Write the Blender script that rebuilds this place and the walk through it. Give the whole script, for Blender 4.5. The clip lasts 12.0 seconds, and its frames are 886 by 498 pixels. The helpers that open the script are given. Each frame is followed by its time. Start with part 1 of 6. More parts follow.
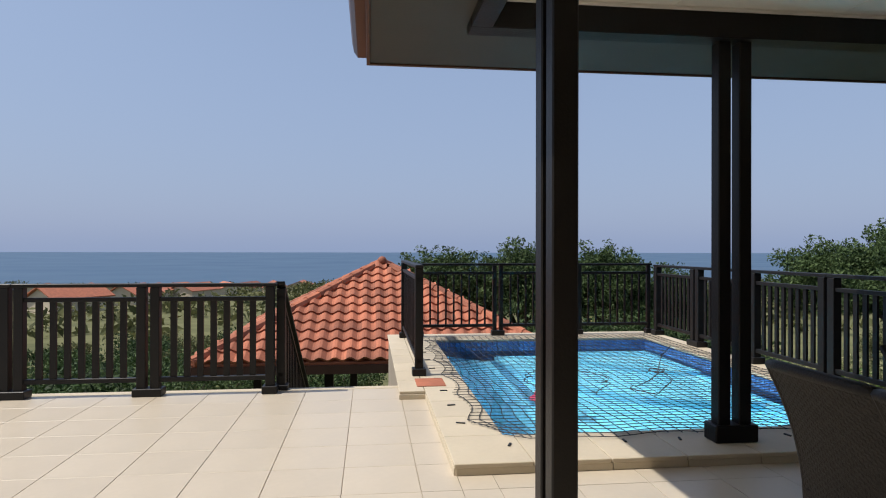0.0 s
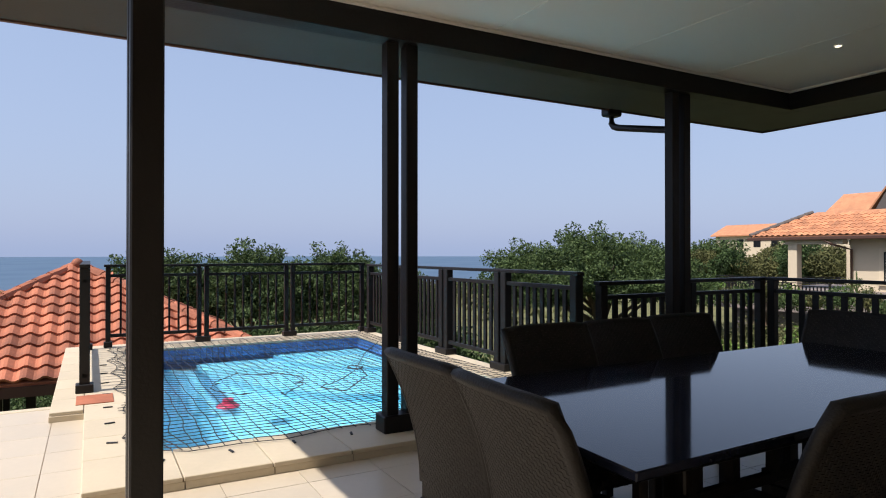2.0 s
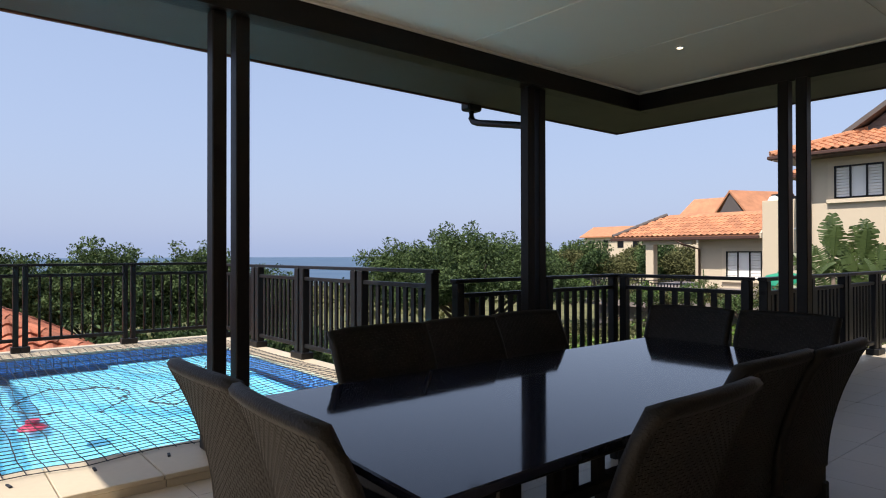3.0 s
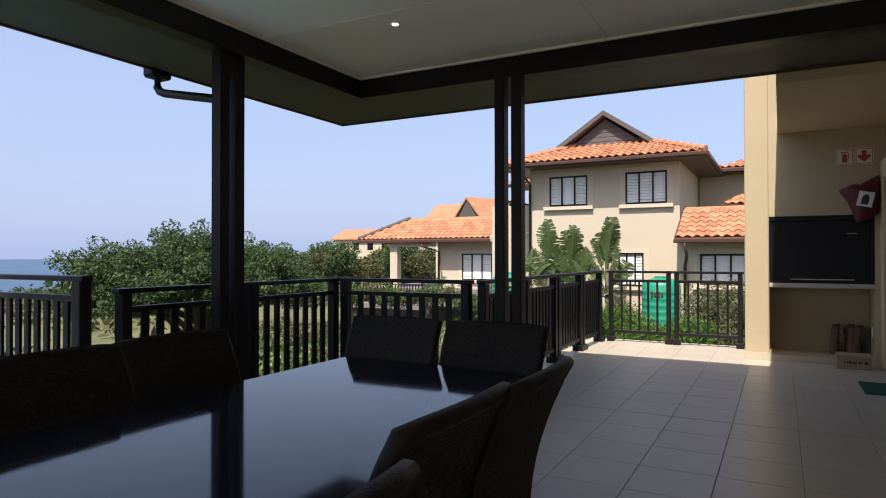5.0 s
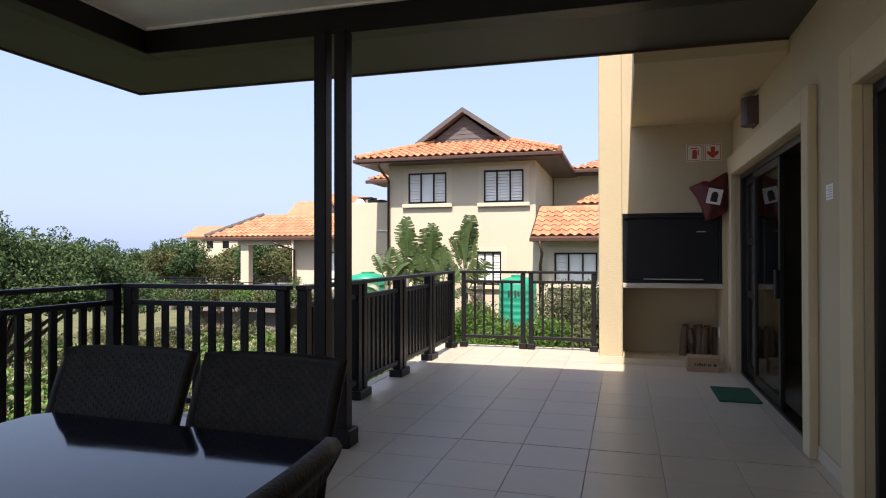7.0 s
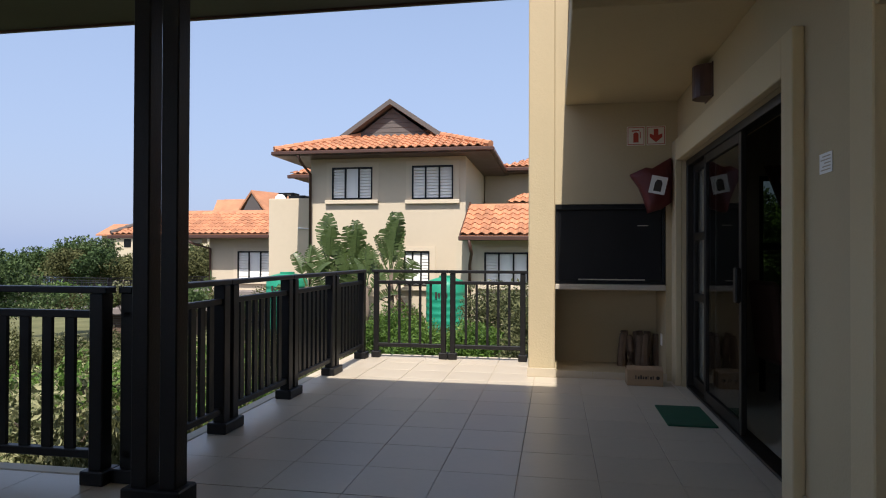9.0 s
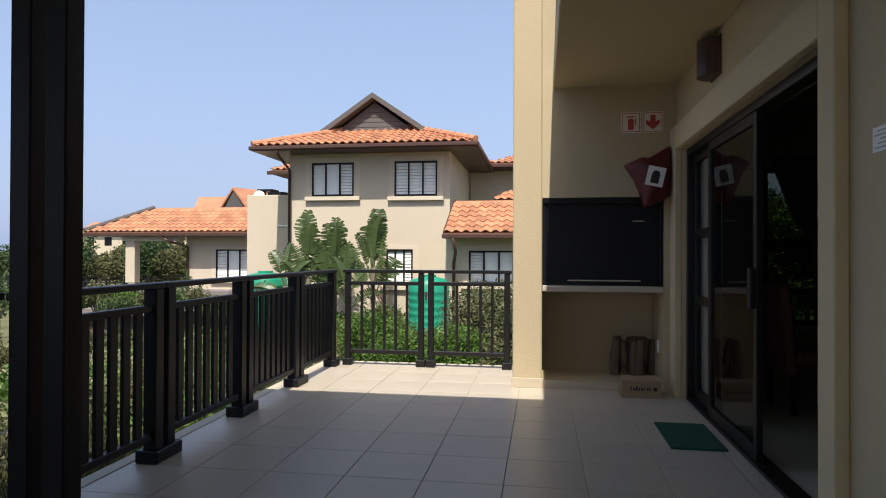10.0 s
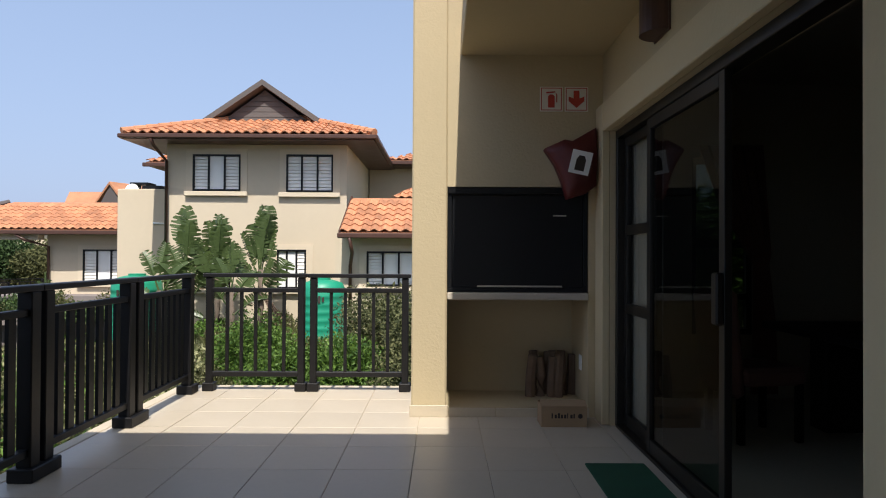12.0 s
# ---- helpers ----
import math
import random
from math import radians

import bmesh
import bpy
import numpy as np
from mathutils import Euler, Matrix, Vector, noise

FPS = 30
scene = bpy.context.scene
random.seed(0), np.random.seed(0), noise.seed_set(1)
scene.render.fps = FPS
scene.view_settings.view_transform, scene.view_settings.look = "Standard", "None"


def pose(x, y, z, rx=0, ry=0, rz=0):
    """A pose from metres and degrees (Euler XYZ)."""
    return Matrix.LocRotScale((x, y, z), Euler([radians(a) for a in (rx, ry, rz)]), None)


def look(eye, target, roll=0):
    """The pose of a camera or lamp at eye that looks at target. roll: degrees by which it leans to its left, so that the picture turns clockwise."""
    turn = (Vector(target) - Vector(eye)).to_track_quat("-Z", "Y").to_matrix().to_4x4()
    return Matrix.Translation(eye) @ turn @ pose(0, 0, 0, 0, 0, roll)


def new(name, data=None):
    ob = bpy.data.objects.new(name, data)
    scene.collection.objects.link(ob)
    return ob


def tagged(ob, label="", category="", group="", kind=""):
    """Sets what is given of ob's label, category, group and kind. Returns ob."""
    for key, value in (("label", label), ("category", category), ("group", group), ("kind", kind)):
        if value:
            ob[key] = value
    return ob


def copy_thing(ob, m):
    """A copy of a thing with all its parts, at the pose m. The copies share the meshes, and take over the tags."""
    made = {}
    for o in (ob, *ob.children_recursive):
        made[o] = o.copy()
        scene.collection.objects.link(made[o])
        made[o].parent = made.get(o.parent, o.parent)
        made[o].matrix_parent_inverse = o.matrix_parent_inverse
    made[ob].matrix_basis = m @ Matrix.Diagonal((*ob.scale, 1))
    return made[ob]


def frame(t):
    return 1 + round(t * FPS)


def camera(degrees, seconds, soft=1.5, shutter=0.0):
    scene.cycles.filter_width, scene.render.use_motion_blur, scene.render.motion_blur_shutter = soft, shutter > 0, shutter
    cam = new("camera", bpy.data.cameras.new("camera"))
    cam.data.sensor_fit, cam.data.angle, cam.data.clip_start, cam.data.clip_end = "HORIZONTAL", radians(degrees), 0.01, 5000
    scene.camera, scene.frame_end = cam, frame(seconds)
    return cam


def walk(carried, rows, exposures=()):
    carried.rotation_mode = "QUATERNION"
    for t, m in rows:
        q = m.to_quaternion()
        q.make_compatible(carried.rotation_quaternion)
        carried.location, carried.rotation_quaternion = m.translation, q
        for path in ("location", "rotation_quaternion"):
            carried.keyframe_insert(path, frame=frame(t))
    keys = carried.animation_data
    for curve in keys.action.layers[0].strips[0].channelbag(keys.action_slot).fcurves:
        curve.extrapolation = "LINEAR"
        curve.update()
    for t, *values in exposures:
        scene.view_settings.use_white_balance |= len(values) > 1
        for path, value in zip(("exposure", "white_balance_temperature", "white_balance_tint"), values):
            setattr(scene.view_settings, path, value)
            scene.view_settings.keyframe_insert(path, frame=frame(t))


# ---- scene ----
cam = camera(70.0, 12.0, soft=1.05)
PATH = [
    (0, (0.416, -4.714, 1.383), (-1.571, -4.483, 1.385), 0.1),
    (0.5, (0.393, -4.583, 1.379), (-1.572, -4.210, 1.384), 0.1),
    (1, (0.382, -4.441, 1.364), (-1.544, -3.903, 1.371), 0.2),
    (1.5, (0.372, -4.290, 1.354), (-1.482, -3.539, 1.366), 0.1),
    (2, (0.391, -4.159, 1.322), (-1.356, -3.185, 1.336), 0.0),
    (2.5, (0.327, -3.966, 1.295), (-1.312, -2.819, 1.313), -0.1),
    (3, (0.260, -3.758, 1.288), (-1.276, -2.478, 1.304), -0.1),
    (3.5, (0.192, -3.554, 1.277), (-1.203, -2.121, 1.295), 0.1),
    (5.3, (-0.017, -2.693, 1.291), (-0.88, -0.889, 1.31), -0.1),
    (5.5, (-0.024, -2.599, 1.295), (-0.836, -0.771, 1.312), -0.1),
    (6, (-0.044, -2.334, 1.297), (-0.726, -0.453, 1.312), -0.1),
    (6.5, (-0.07, -2.054, 1.291), (-0.683, -0.151, 1.307), -0.1),
    (7, (-0.109, -1.798, 1.292), (-0.66, 0.124, 1.308), -0.1),
    (9, (-0.13, -0.65, 1.237), (-0.479, 1.319, 1.257), 0.2),
    (9.5, (-0.121, -0.325, 1.241), (-0.45, 1.647, 1.258), 0.2),
    (10, (-0.135, -0.031, 1.239), (-0.443, 1.945, 1.254), 0.2),
    (10.5, (-0.145, 0.25, 1.228), (-0.411, 2.232, 1.246), 0.2),
    (11, (-0.142, 0.555, 1.233), (-0.36, 2.543, 1.25), 0.3),
    (11.5, (-0.153, 0.822, 1.229), (-0.293, 2.817, 1.246), 0.3),
    (12, (-0.167, 1.057, 1.233), (-0.165, 3.057, 1.253), 0.3),
]
EXPOSURE = [(0.0, 0.2, 6500, 10), (1.0, 0.35, 6500, 10), (2.5, 0.62, 6700, 13), (3.5, 0.7, 6700, 13), (5.5, 0.82, 6600, 14), (6.4, 0.92, 6600, 14),
            (7.0, 1.12, 6600, 15), (9.0, 0.68, 6500, 12), (10.5, 0.68, 6500, 10), (12.0, 0.66, 6500, 10)]
walk(cam, [(t, look(e, g, r)) for t, e, g, r in PATH], EXPOSURE)

# ---- world and sun ----
SUN_DIR = Vector((-0.03, 0.64, -1.0)).normalized()  # the way the sunlight travels
SUN_ELEV = math.asin(-SUN_DIR.z)
SUN_ROT = math.atan2(-SUN_DIR.x, -SUN_DIR.y)
world = bpy.data.worlds.new("world")
scene.world = world
world.use_nodes = True
wn = world.node_tree
sky = wn.nodes.new("ShaderNodeTexSky")
sky.sky_type = "NISHITA"
sky.sun_disc = False
sky.sun_elevation = SUN_ELEV
sky.sun_rotation = SUN_ROT
sky.air_density = 1.3
sky.dust_density = 2.2
sky.ozone_density = 1.0
wn.nodes["Background"].inputs[1].default_value = 0.11
haze = wn.nodes.new("ShaderNodeMix")
haze.data_type = "RGBA"
up = wn.nodes.new("ShaderNodeSeparateXYZ")
wn.links.new(wn.nodes.new("ShaderNodeTexCoord").outputs["Generated"], up.inputs[0])
thin = wn.nodes.new("ShaderNodeMapRange")  # the haze thins towards the zenith
thin.interpolation_type = "SMOOTHSTEP"
thin.inputs["From Min"].default_value, thin.inputs["From Max"].default_value = 0.0, 0.9
thin.inputs["To Min"].default_value, thin.inputs["To Max"].default_value = 0.80, 0.15
wn.links.new(up.outputs["Z"], thin.inputs["Value"])
wn.links.new(thin.outputs[0], haze.inputs["Factor"])
haze.inputs["B"].default_value = (2.55, 3.3, 5.15, 1)
wn.links.new(sky.outputs[0], haze.inputs["A"])
wn.links.new(haze.outputs["Result"], wn.nodes["Background"].inputs[0])
sun_data = bpy.data.lights.new("sun", "SUN")
sun_data.energy = 3.9
sun_data.angle = radians(0.55)
sun_data.color = (1.0, 0.95, 0.87)
sun = new("sun", sun_data)
sun.matrix_world = look((0, -20, 30), Vector((0, -20, 30)) + SUN_DIR)


# ---- materials ----
def material(name, color, rough=0.6, metal=0.0, var=0.12, scale=3.0, fine=60.0, bump=0.1, bump_scale=40.0,
             rand=0.0, island=0.0, tint=None, spec=0.5, coat=0.0):
    """A surface with two scales of variation, fine relief and, for pieces, a shade of its own."""
    m = bpy.data.materials.new(name)
    m.use_nodes = True
    nt = m.node_tree
    N, L = nt.nodes, nt.links
    bsdf = N["Principled BSDF"]
    tc = N.new("ShaderNodeTexCoord")
    n1, n2 = N.new("ShaderNodeTexNoise"), N.new("ShaderNodeTexNoise")
    n1.inputs["Scale"].default_value, n1.inputs["Detail"].default_value = scale, 5.0
    n2.inputs["Scale"].default_value, n2.inputs["Detail"].default_value = fine, 3.0
    L.new(tc.outputs["Object"], n1.inputs["Vector"])
    L.new(tc.outputs["Object"], n2.inputs["Vector"])
    add = N.new("ShaderNodeMath")
    add.operation = "MULTIPLY_ADD"
    add.inputs[1].default_value = 0.4
    L.new(n2.outputs[0], add.inputs[0])
    L.new(n1.outputs[0], add.inputs[2])
    last = add.outputs[0]
    if rand or island:
        if rand:
            src = N.new("ShaderNodeObjectInfo").outputs["Random"]
        else:
            src = N.new("ShaderNodeNewGeometry").outputs["Random Per Island"]
        ma = N.new("ShaderNodeMath")
        ma.operation = "MULTIPLY_ADD"
        ma.inputs[1].default_value = rand or island
        L.new(src, ma.inputs[0])
        L.new(last, ma.inputs[2])
        last = ma.outputs[0]
    ramp = N.new("ShaderNodeMapRange")
    mid = 0.7 + 0.5 * (rand or island)
    ramp.inputs["From Min"].default_value, ramp.inputs["From Max"].default_value = mid - 0.5, mid + 0.5
    ramp.inputs["To Min"].default_value, ramp.inputs["To Max"].default_value = 0.0, 1.0
    L.new(last, ramp.inputs["Value"])
    mix = N.new("ShaderNodeMix")
    mix.data_type = "RGBA"
    lo = tuple(c * (1 - var) for c in color)
    hi = tint or tuple(min(1.0, c * (1 + var)) for c in color)
    mix.inputs["A"].default_value, mix.inputs["B"].default_value = (*lo, 1), (*hi, 1)
    L.new(ramp.outputs[0], mix.inputs["Factor"])
    L.new(mix.outputs["Result"], bsdf.inputs["Base Color"])
    rr = N.new("ShaderNodeMapRange")
    rr.inputs["To Min"].default_value, rr.inputs["To Max"].default_value = max(0.02, rough - 0.08), min(1, rough + 0.08)
    L.new(n1.outputs[0], rr.inputs["Value"])
    L.new(rr.outputs[0], bsdf.inputs["Roughness"])
    bsdf.inputs["Metallic"].default_value = metal
    bsdf.inputs["Specular IOR Level"].default_value = spec
    bsdf.inputs["Coat Weight"].default_value = coat
    if bump:
        n3 = N.new("ShaderNodeTexNoise")
        n3.inputs["Scale"].default_value, n3.inputs["Detail"].default_value = bump_scale, 4.0
        L.new(tc.outputs["Object"], n3.inputs["Vector"])
        bp = N.new("ShaderNodeBump")
        bp.inputs["Strength"].default_value, bp.inputs["Distance"].default_value = bump, 0.01
        L.new(n3.outputs[0], bp.inputs["Height"])
        L.new(bp.outputs[0], bsdf.inputs["Normal"])
    return m


def glass_material(name, tint, rough=0.0):
    m = bpy.data.materials.new(name)
    m.use_nodes = True
    N, L = m.node_tree.nodes, m.node_tree.links
    N.remove(N["Principled BSDF"])
    tr, gl, mx, lw, pw, ad = (N.new("ShaderNodeBsdfTransparent"), N.new("ShaderNodeBsdfGlossy"), N.new("ShaderNodeMixShader"), N.new("ShaderNodeLayerWeight"), N.new("ShaderNodeMath"), N.new("ShaderNodeMath"))
    tr.inputs[0].default_value = (*tint, 1)
    gl.inputs["Roughness"].default_value = rough
    lw.inputs["Blend"].default_value = 0.5
    pw.operation, ad.operation = "POWER", "MULTIPLY_ADD"
    pw.inputs[1].default_value = 5.0
    ad.inputs[1].default_value, ad.inputs[2].default_value = 0.9, 0.04
    L.new(lw.outputs["Facing"], pw.inputs[0])
    L.new(pw.outputs[0], ad.inputs[0])
    L.new(ad.outputs[0], mx.inputs[0])
    L.new(tr.outputs[0], mx.inputs[1])
    L.new(gl.outputs[0], mx.inputs[2])
    L.new(mx.outputs[0], N["Material Output"].inputs[0])
    return m


M_PLASTER = material("cream_plaster", (0.49, 0.40, 0.25), 0.85, var=0.06, scale=1.2, fine=18, bump=0.25, bump_scale=55)
M_BAND = material("pale_plaster_band", (0.58, 0.475, 0.295), 0.85, var=0.05, scale=1.5, fine=25, bump=0.2, bump_scale=60)
M_CEIL = material("white_ceiling_board", (0.74, 0.72, 0.66), 0.75, var=0.03, scale=0.8, fine=12, bump=0.05)
M_TIMBER = material("dark_stained_timber", (0.0075, 0.006, 0.0055), 0.45, var=0.35, scale=5, fine=90, bump=0.15, bump_scale=70, spec=0.25)
M_STEEL = material("black_painted_metal", (0.009, 0.0085, 0.009), 0.45, var=0.3, scale=6, fine=80, bump=0.05, rand=0.3, spec=0.3)
M_SOFFIT = material("dark_green_grey_soffit_board", (0.045, 0.043, 0.036), 0.6, var=0.12, scale=2, fine=30, bump=0.08)
M_GUTTER = material("brown_painted_gutter", (0.07, 0.032, 0.022), 0.4, var=0.2, bump=0.04)
M_TILE = material("cream_stone_floor_tile", (0.51, 0.44, 0.345), 0.37, var=0.10, scale=2.4, fine=22, bump=0.06, bump_scale=25, rand=0.28)
M_TILE_FAR = material("cream_stone_floor_tile_rest", (0.51, 0.44, 0.345), 0.37, var=0.10, scale=2.4, fine=22, bump=0.06, bump_scale=25, island=0.28)
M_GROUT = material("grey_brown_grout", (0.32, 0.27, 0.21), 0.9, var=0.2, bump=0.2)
# lighter copies of the grout for sunlit floor: strong sun put into the colour
M_GROUT_PALE = material("sunlit_pale_grout", (0.48, 0.40, 0.30), 0.9, var=0.2, bump=0.2)
M_GROUT_END = material("sunlit_cream_grout", (0.53, 0.45, 0.34), 0.9, var=0.1, bump=0.2)
M_COPING = material("pale_stone_coping", (0.52, 0.445, 0.33), 0.6, var=0.12, scale=3, fine=30, bump=0.12, rand=0.3)
M_TERRA_RED = material("red_clay_roof_tile", (0.35, 0.115, 0.06), 0.75, var=0.55, scale=2.5, fine=25, bump=0.2, bump_scale=30, rand=0.6, island=0.0)
M_TERRA_RED_FAR = material("red_clay_roof_tile_rest", (0.35, 0.115, 0.06), 0.75, var=0.55, scale=2.5, fine=25, bump=0.2, bump_scale=30, island=0.5)
M_TERRA = material("orange_clay_roof_tile", (0.46, 0.205, 0.105), 0.75, var=0.4, scale=1.5, fine=14, bump=0.2, bump_scale=20, island=0.5)
M_NB_WALL = material("taupe_plaster_wall", (0.56, 0.475, 0.355), 0.9, var=0.07, scale=0.5, fine=6, bump=0.15)
M_NB_BAND = material("light_taupe_plaster_band", (0.60, 0.51, 0.385), 0.9, var=0.06, scale=0.6, fine=6, bump=0.15)
M_WHITE = material("white_painted_wood", (0.84, 0.84, 0.82), 0.5, var=0.04)
M_BLIND = material("pale_grey_louvre", (0.86, 0.84, 0.79), 0.6, var=0.06, island=0.2)
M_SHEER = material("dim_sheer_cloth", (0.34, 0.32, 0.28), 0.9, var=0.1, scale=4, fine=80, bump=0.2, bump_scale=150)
M_WICKER = material("dark_brown_wicker", (0.016, 0.014, 0.0125), 0.55, var=0.5, scale=8, fine=150, bump=0.3, bump_scale=120, island=0.5, spec=0.2)
M_GRANITE = material("polished_black_granite", (0.011, 0.013, 0.024), 0.03, var=0.4, scale=30, fine=220, bump=0.0, spec=0.24)
M_BRONZE = material("dark_bronze_door_metal", (0.016, 0.0135, 0.011), 0.4, var=0.25, bump=0.05, spec=0.3)
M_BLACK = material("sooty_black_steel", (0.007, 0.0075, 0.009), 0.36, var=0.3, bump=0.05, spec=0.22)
M_GREEN_MAT = material("green_door_mat_pile", (0.012, 0.085, 0.040), 0.95, var=0.3, scale=10, fine=200, bump=0.8, bump_scale=300)
M_SIGN = material("cream_sign_board", (0.72, 0.68, 0.60), 0.5, var=0.04)
M_SIGN_RED = material("red_sign_print", (0.45, 0.045, 0.025), 0.5, var=0.08)
M_RED_CLOTH = material("dark_red_plastic_cover", (0.11, 0.013, 0.013), 0.5, var=0.2, bump=0.5, bump_scale=14)
M_CARD = material("brown_cardboard", (0.36, 0.245, 0.145), 0.85, var=0.12, scale=5, fine=60, bump=0.1)
M_INK = material("dark_print", (0.035, 0.025, 0.02), 0.7, var=0.1)
M_SHELF = material("pale_concrete_shelf", (0.48, 0.42, 0.34), 0.7, var=0.1, bump=0.15)
M_LOG = material("split_firewood", (0.17, 0.115, 0.08), 0.9, var=0.3, scale=12, fine=90, bump=0.5, rand=0.5)
M_TANK = material("green_plastic_tank", (0.012, 0.26, 0.15), 0.45, var=0.12, scale=1, fine=10, bump=0.05)
M_GLASS = glass_material("clear_glass", (0.58, 0.61, 0.59))
M_CLEAR = glass_material("clear_thin_glass", (0.93, 0.94, 0.93))
M_TINTED = glass_material("dark_tinted_glass", (0.24, 0.26, 0.24))
M_WATER = material("pool_water", (0.5, 0.8, 0.9))
M_POOL = material("pale_blue_pool_plaster", (0.20, 0.70, 0.95), 0.8, var=0.05, scale=1.5, fine=12, bump=0.05)
M_POOLTILE = material("blue_pool_mosaic", (0.06, 0.17, 0.46), 0.2, var=0.35, rand=0.6, bump=0.0)
M_NET = material("black_net_cord", (0.012, 0.014, 0.02), 0.7, var=0.3, bump=0.0)
M_PINK = material("red_plastic_float", (0.62, 0.06, 0.14), 0.4, var=0.1, bump=0.0)
M_BARK = material("grey_brown_bark", (0.13, 0.10, 0.075), 0.95, var=0.35, scale=6, fine=50, bump=0.8, bump_scale=25)
M_LEAF = material("deep_green_leaves", (0.045, 0.090, 0.030), 0.6, var=0.5, scale=0.8, fine=6, bump=0.0, island=0.9, tint=(0.115, 0.17, 0.062), spec=0.2)
M_LEAF_DARK = material("dark_green_leaves", (0.024, 0.052, 0.018), 0.6, var=0.5, scale=0.8, fine=6, bump=0.0, island=0.9, tint=(0.065, 0.11, 0.036), spec=0.2)
M_LEAF_OLIVE = material("olive_scrub_leaves", (0.085, 0.10, 0.040), 0.7, var=0.45, scale=0.5, fine=5, bump=0.0, island=0.8, tint=(0.17, 0.17, 0.07), spec=0.15)
M_LEAF_BRIGHT = material("fresh_green_leaves", (0.06, 0.14, 0.025), 0.5, var=0.45, scale=1, fine=8, bump=0.0, island=0.8, tint=(0.15, 0.25, 0.045), spec=0.25)
M_LEAF_SCRUB = material("dusty_green_scrub_leaves", (0.07, 0.10, 0.038), 0.65, var=0.5, scale=1.5, fine=8, bump=0.0, island=0.9, tint=(0.19, 0.195, 0.09), spec=0.2)
M_BANANA = material("broad_green_leaf", (0.036, 0.072, 0.022), 0.38, var=0.5, scale=1.5, fine=20, bump=0.1, tint=(0.13, 0.185, 0.06), spec=0.5)
M_MEADOW = material("meadow_leaves_and_straw", (0.11, 0.15, 0.048), 0.7, var=0.5, scale=0.9, fine=9, bump=0.0, island=1.0, tint=(0.38, 0.37, 0.20), spec=0.15)
M_GROUND = material("scrub_and_grass_ground", (0.075, 0.10, 0.035), 0.95, var=0.5, scale=0.25, fine=3.5, bump=0.8, bump_scale=6, tint=(0.21, 0.20, 0.10), spec=0.1)
M_SEA = material("hazy_blue_sea", (0.030, 0.075, 0.135), 0.35, var=0.15, scale=0.01, fine=0.08, bump=0.12, bump_scale=0.6, spec=0.22)
M_CHAIR_FABRIC = material("tan_upholstery", (0.16, 0.075, 0.055), 0.85, var=0.15, scale=5, fine=120, bump=0.3, bump_scale=200)
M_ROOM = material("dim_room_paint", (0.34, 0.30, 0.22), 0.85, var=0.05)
M_SCREEN = material("lamp_lens", (0.9, 0.85, 0.7), 0.4)
M_PAVE = material("grey_paving", (0.22, 0.19, 0.18), 0.85, var=0.15, scale=2, fine=12, bump=0.2)
M_GREY_SHINGLE = material("grey_gable_board", (0.10, 0.085, 0.08), 0.7, var=0.15, scale=2, fine=20, bump=0.2, island=0.3)

for leafy in (M_LEAF, M_LEAF_DARK, M_LEAF_OLIVE, M_LEAF_BRIGHT, M_LEAF_SCRUB, M_BANANA, M_MEADOW):  # light passes through thin leaves
    ln_, ll_ = leafy.node_tree.nodes, leafy.node_tree.links
    through_leaf, blend = ln_.new("ShaderNodeBsdfTranslucent"), ln_.new("ShaderNodeMixShader")
    ll_.new(ln_["Principled BSDF"].inputs["Base Color"].links[0].from_socket, through_leaf.inputs[0])
    blend.inputs[0].default_value = 0.22
    ll_.new(ln_["Principled BSDF"].outputs[0], blend.inputs[1])
    ll_.new(through_leaf.outputs[0], blend.inputs[2])
    ll_.new(blend.outputs[0], ln_["Material Output"].inputs[0])
bw = M_WATER.node_tree.nodes["Principled BSDF"]
bw.inputs["Transmission Weight"].default_value = 1.0
bw.inputs["IOR"].default_value = 1.33
bw.inputs["Roughness"].default_value = 0.02
for link in list(M_WATER.node_tree.links):
    if link.to_socket.name in ("Roughness", "Base Color"):
        M_WATER.node_tree.links.remove(link)
bw.inputs["Base Color"].default_value = (0.90, 0.98, 1.0, 1)
bw.inputs["Specular IOR Level"].default_value = 0.3
for node in M_WATER.node_tree.nodes:
    if node.type == "BUMP":
        node.inputs["Strength"].default_value, node.inputs["Distance"].default_value = 0.22, 0.03
        node.inputs["Height"].links[0].from_node.inputs["Scale"].default_value = 3.2
lamp_em = M_SCREEN.node_tree.nodes["Principled BSDF"]
lamp_em.inputs["Emission Color"].default_value = (1.0, 0.85, 0.6, 1)
lamp_em.inputs["Emission Strength"].default_value = 2.5


# ---- building helpers ----
def part(name, bm, mat, parent=None, label="", smooth=False):
    """Link a bmesh as one mesh object under a thing or a part."""
    me = bpy.data.meshes.new(name)
    bm.to_mesh(me)
    bm.free()
    if smooth:
        me.shade_smooth()
    me.materials.append(mat)
    ob = new(name, me)
    if parent is not None:
        ob.parent = parent
    if label:
        ob["label"] = label
    return ob


def share(name, mesh, parent, m):
    """Another piece on the same mesh."""
    ob = new(name, mesh)
    ob.parent = parent
    ob.matrix_basis = m
    return ob


def thing(name, label, category, m=None, group="", kind=""):
    ob = tagged(new(name), label, category, group, kind)
    ob.empty_display_size = 0.1
    if m is not None:
        ob.matrix_basis = m
    return ob


def structure(ob, label, category):
    return tagged(ob, label, category, kind="structure")


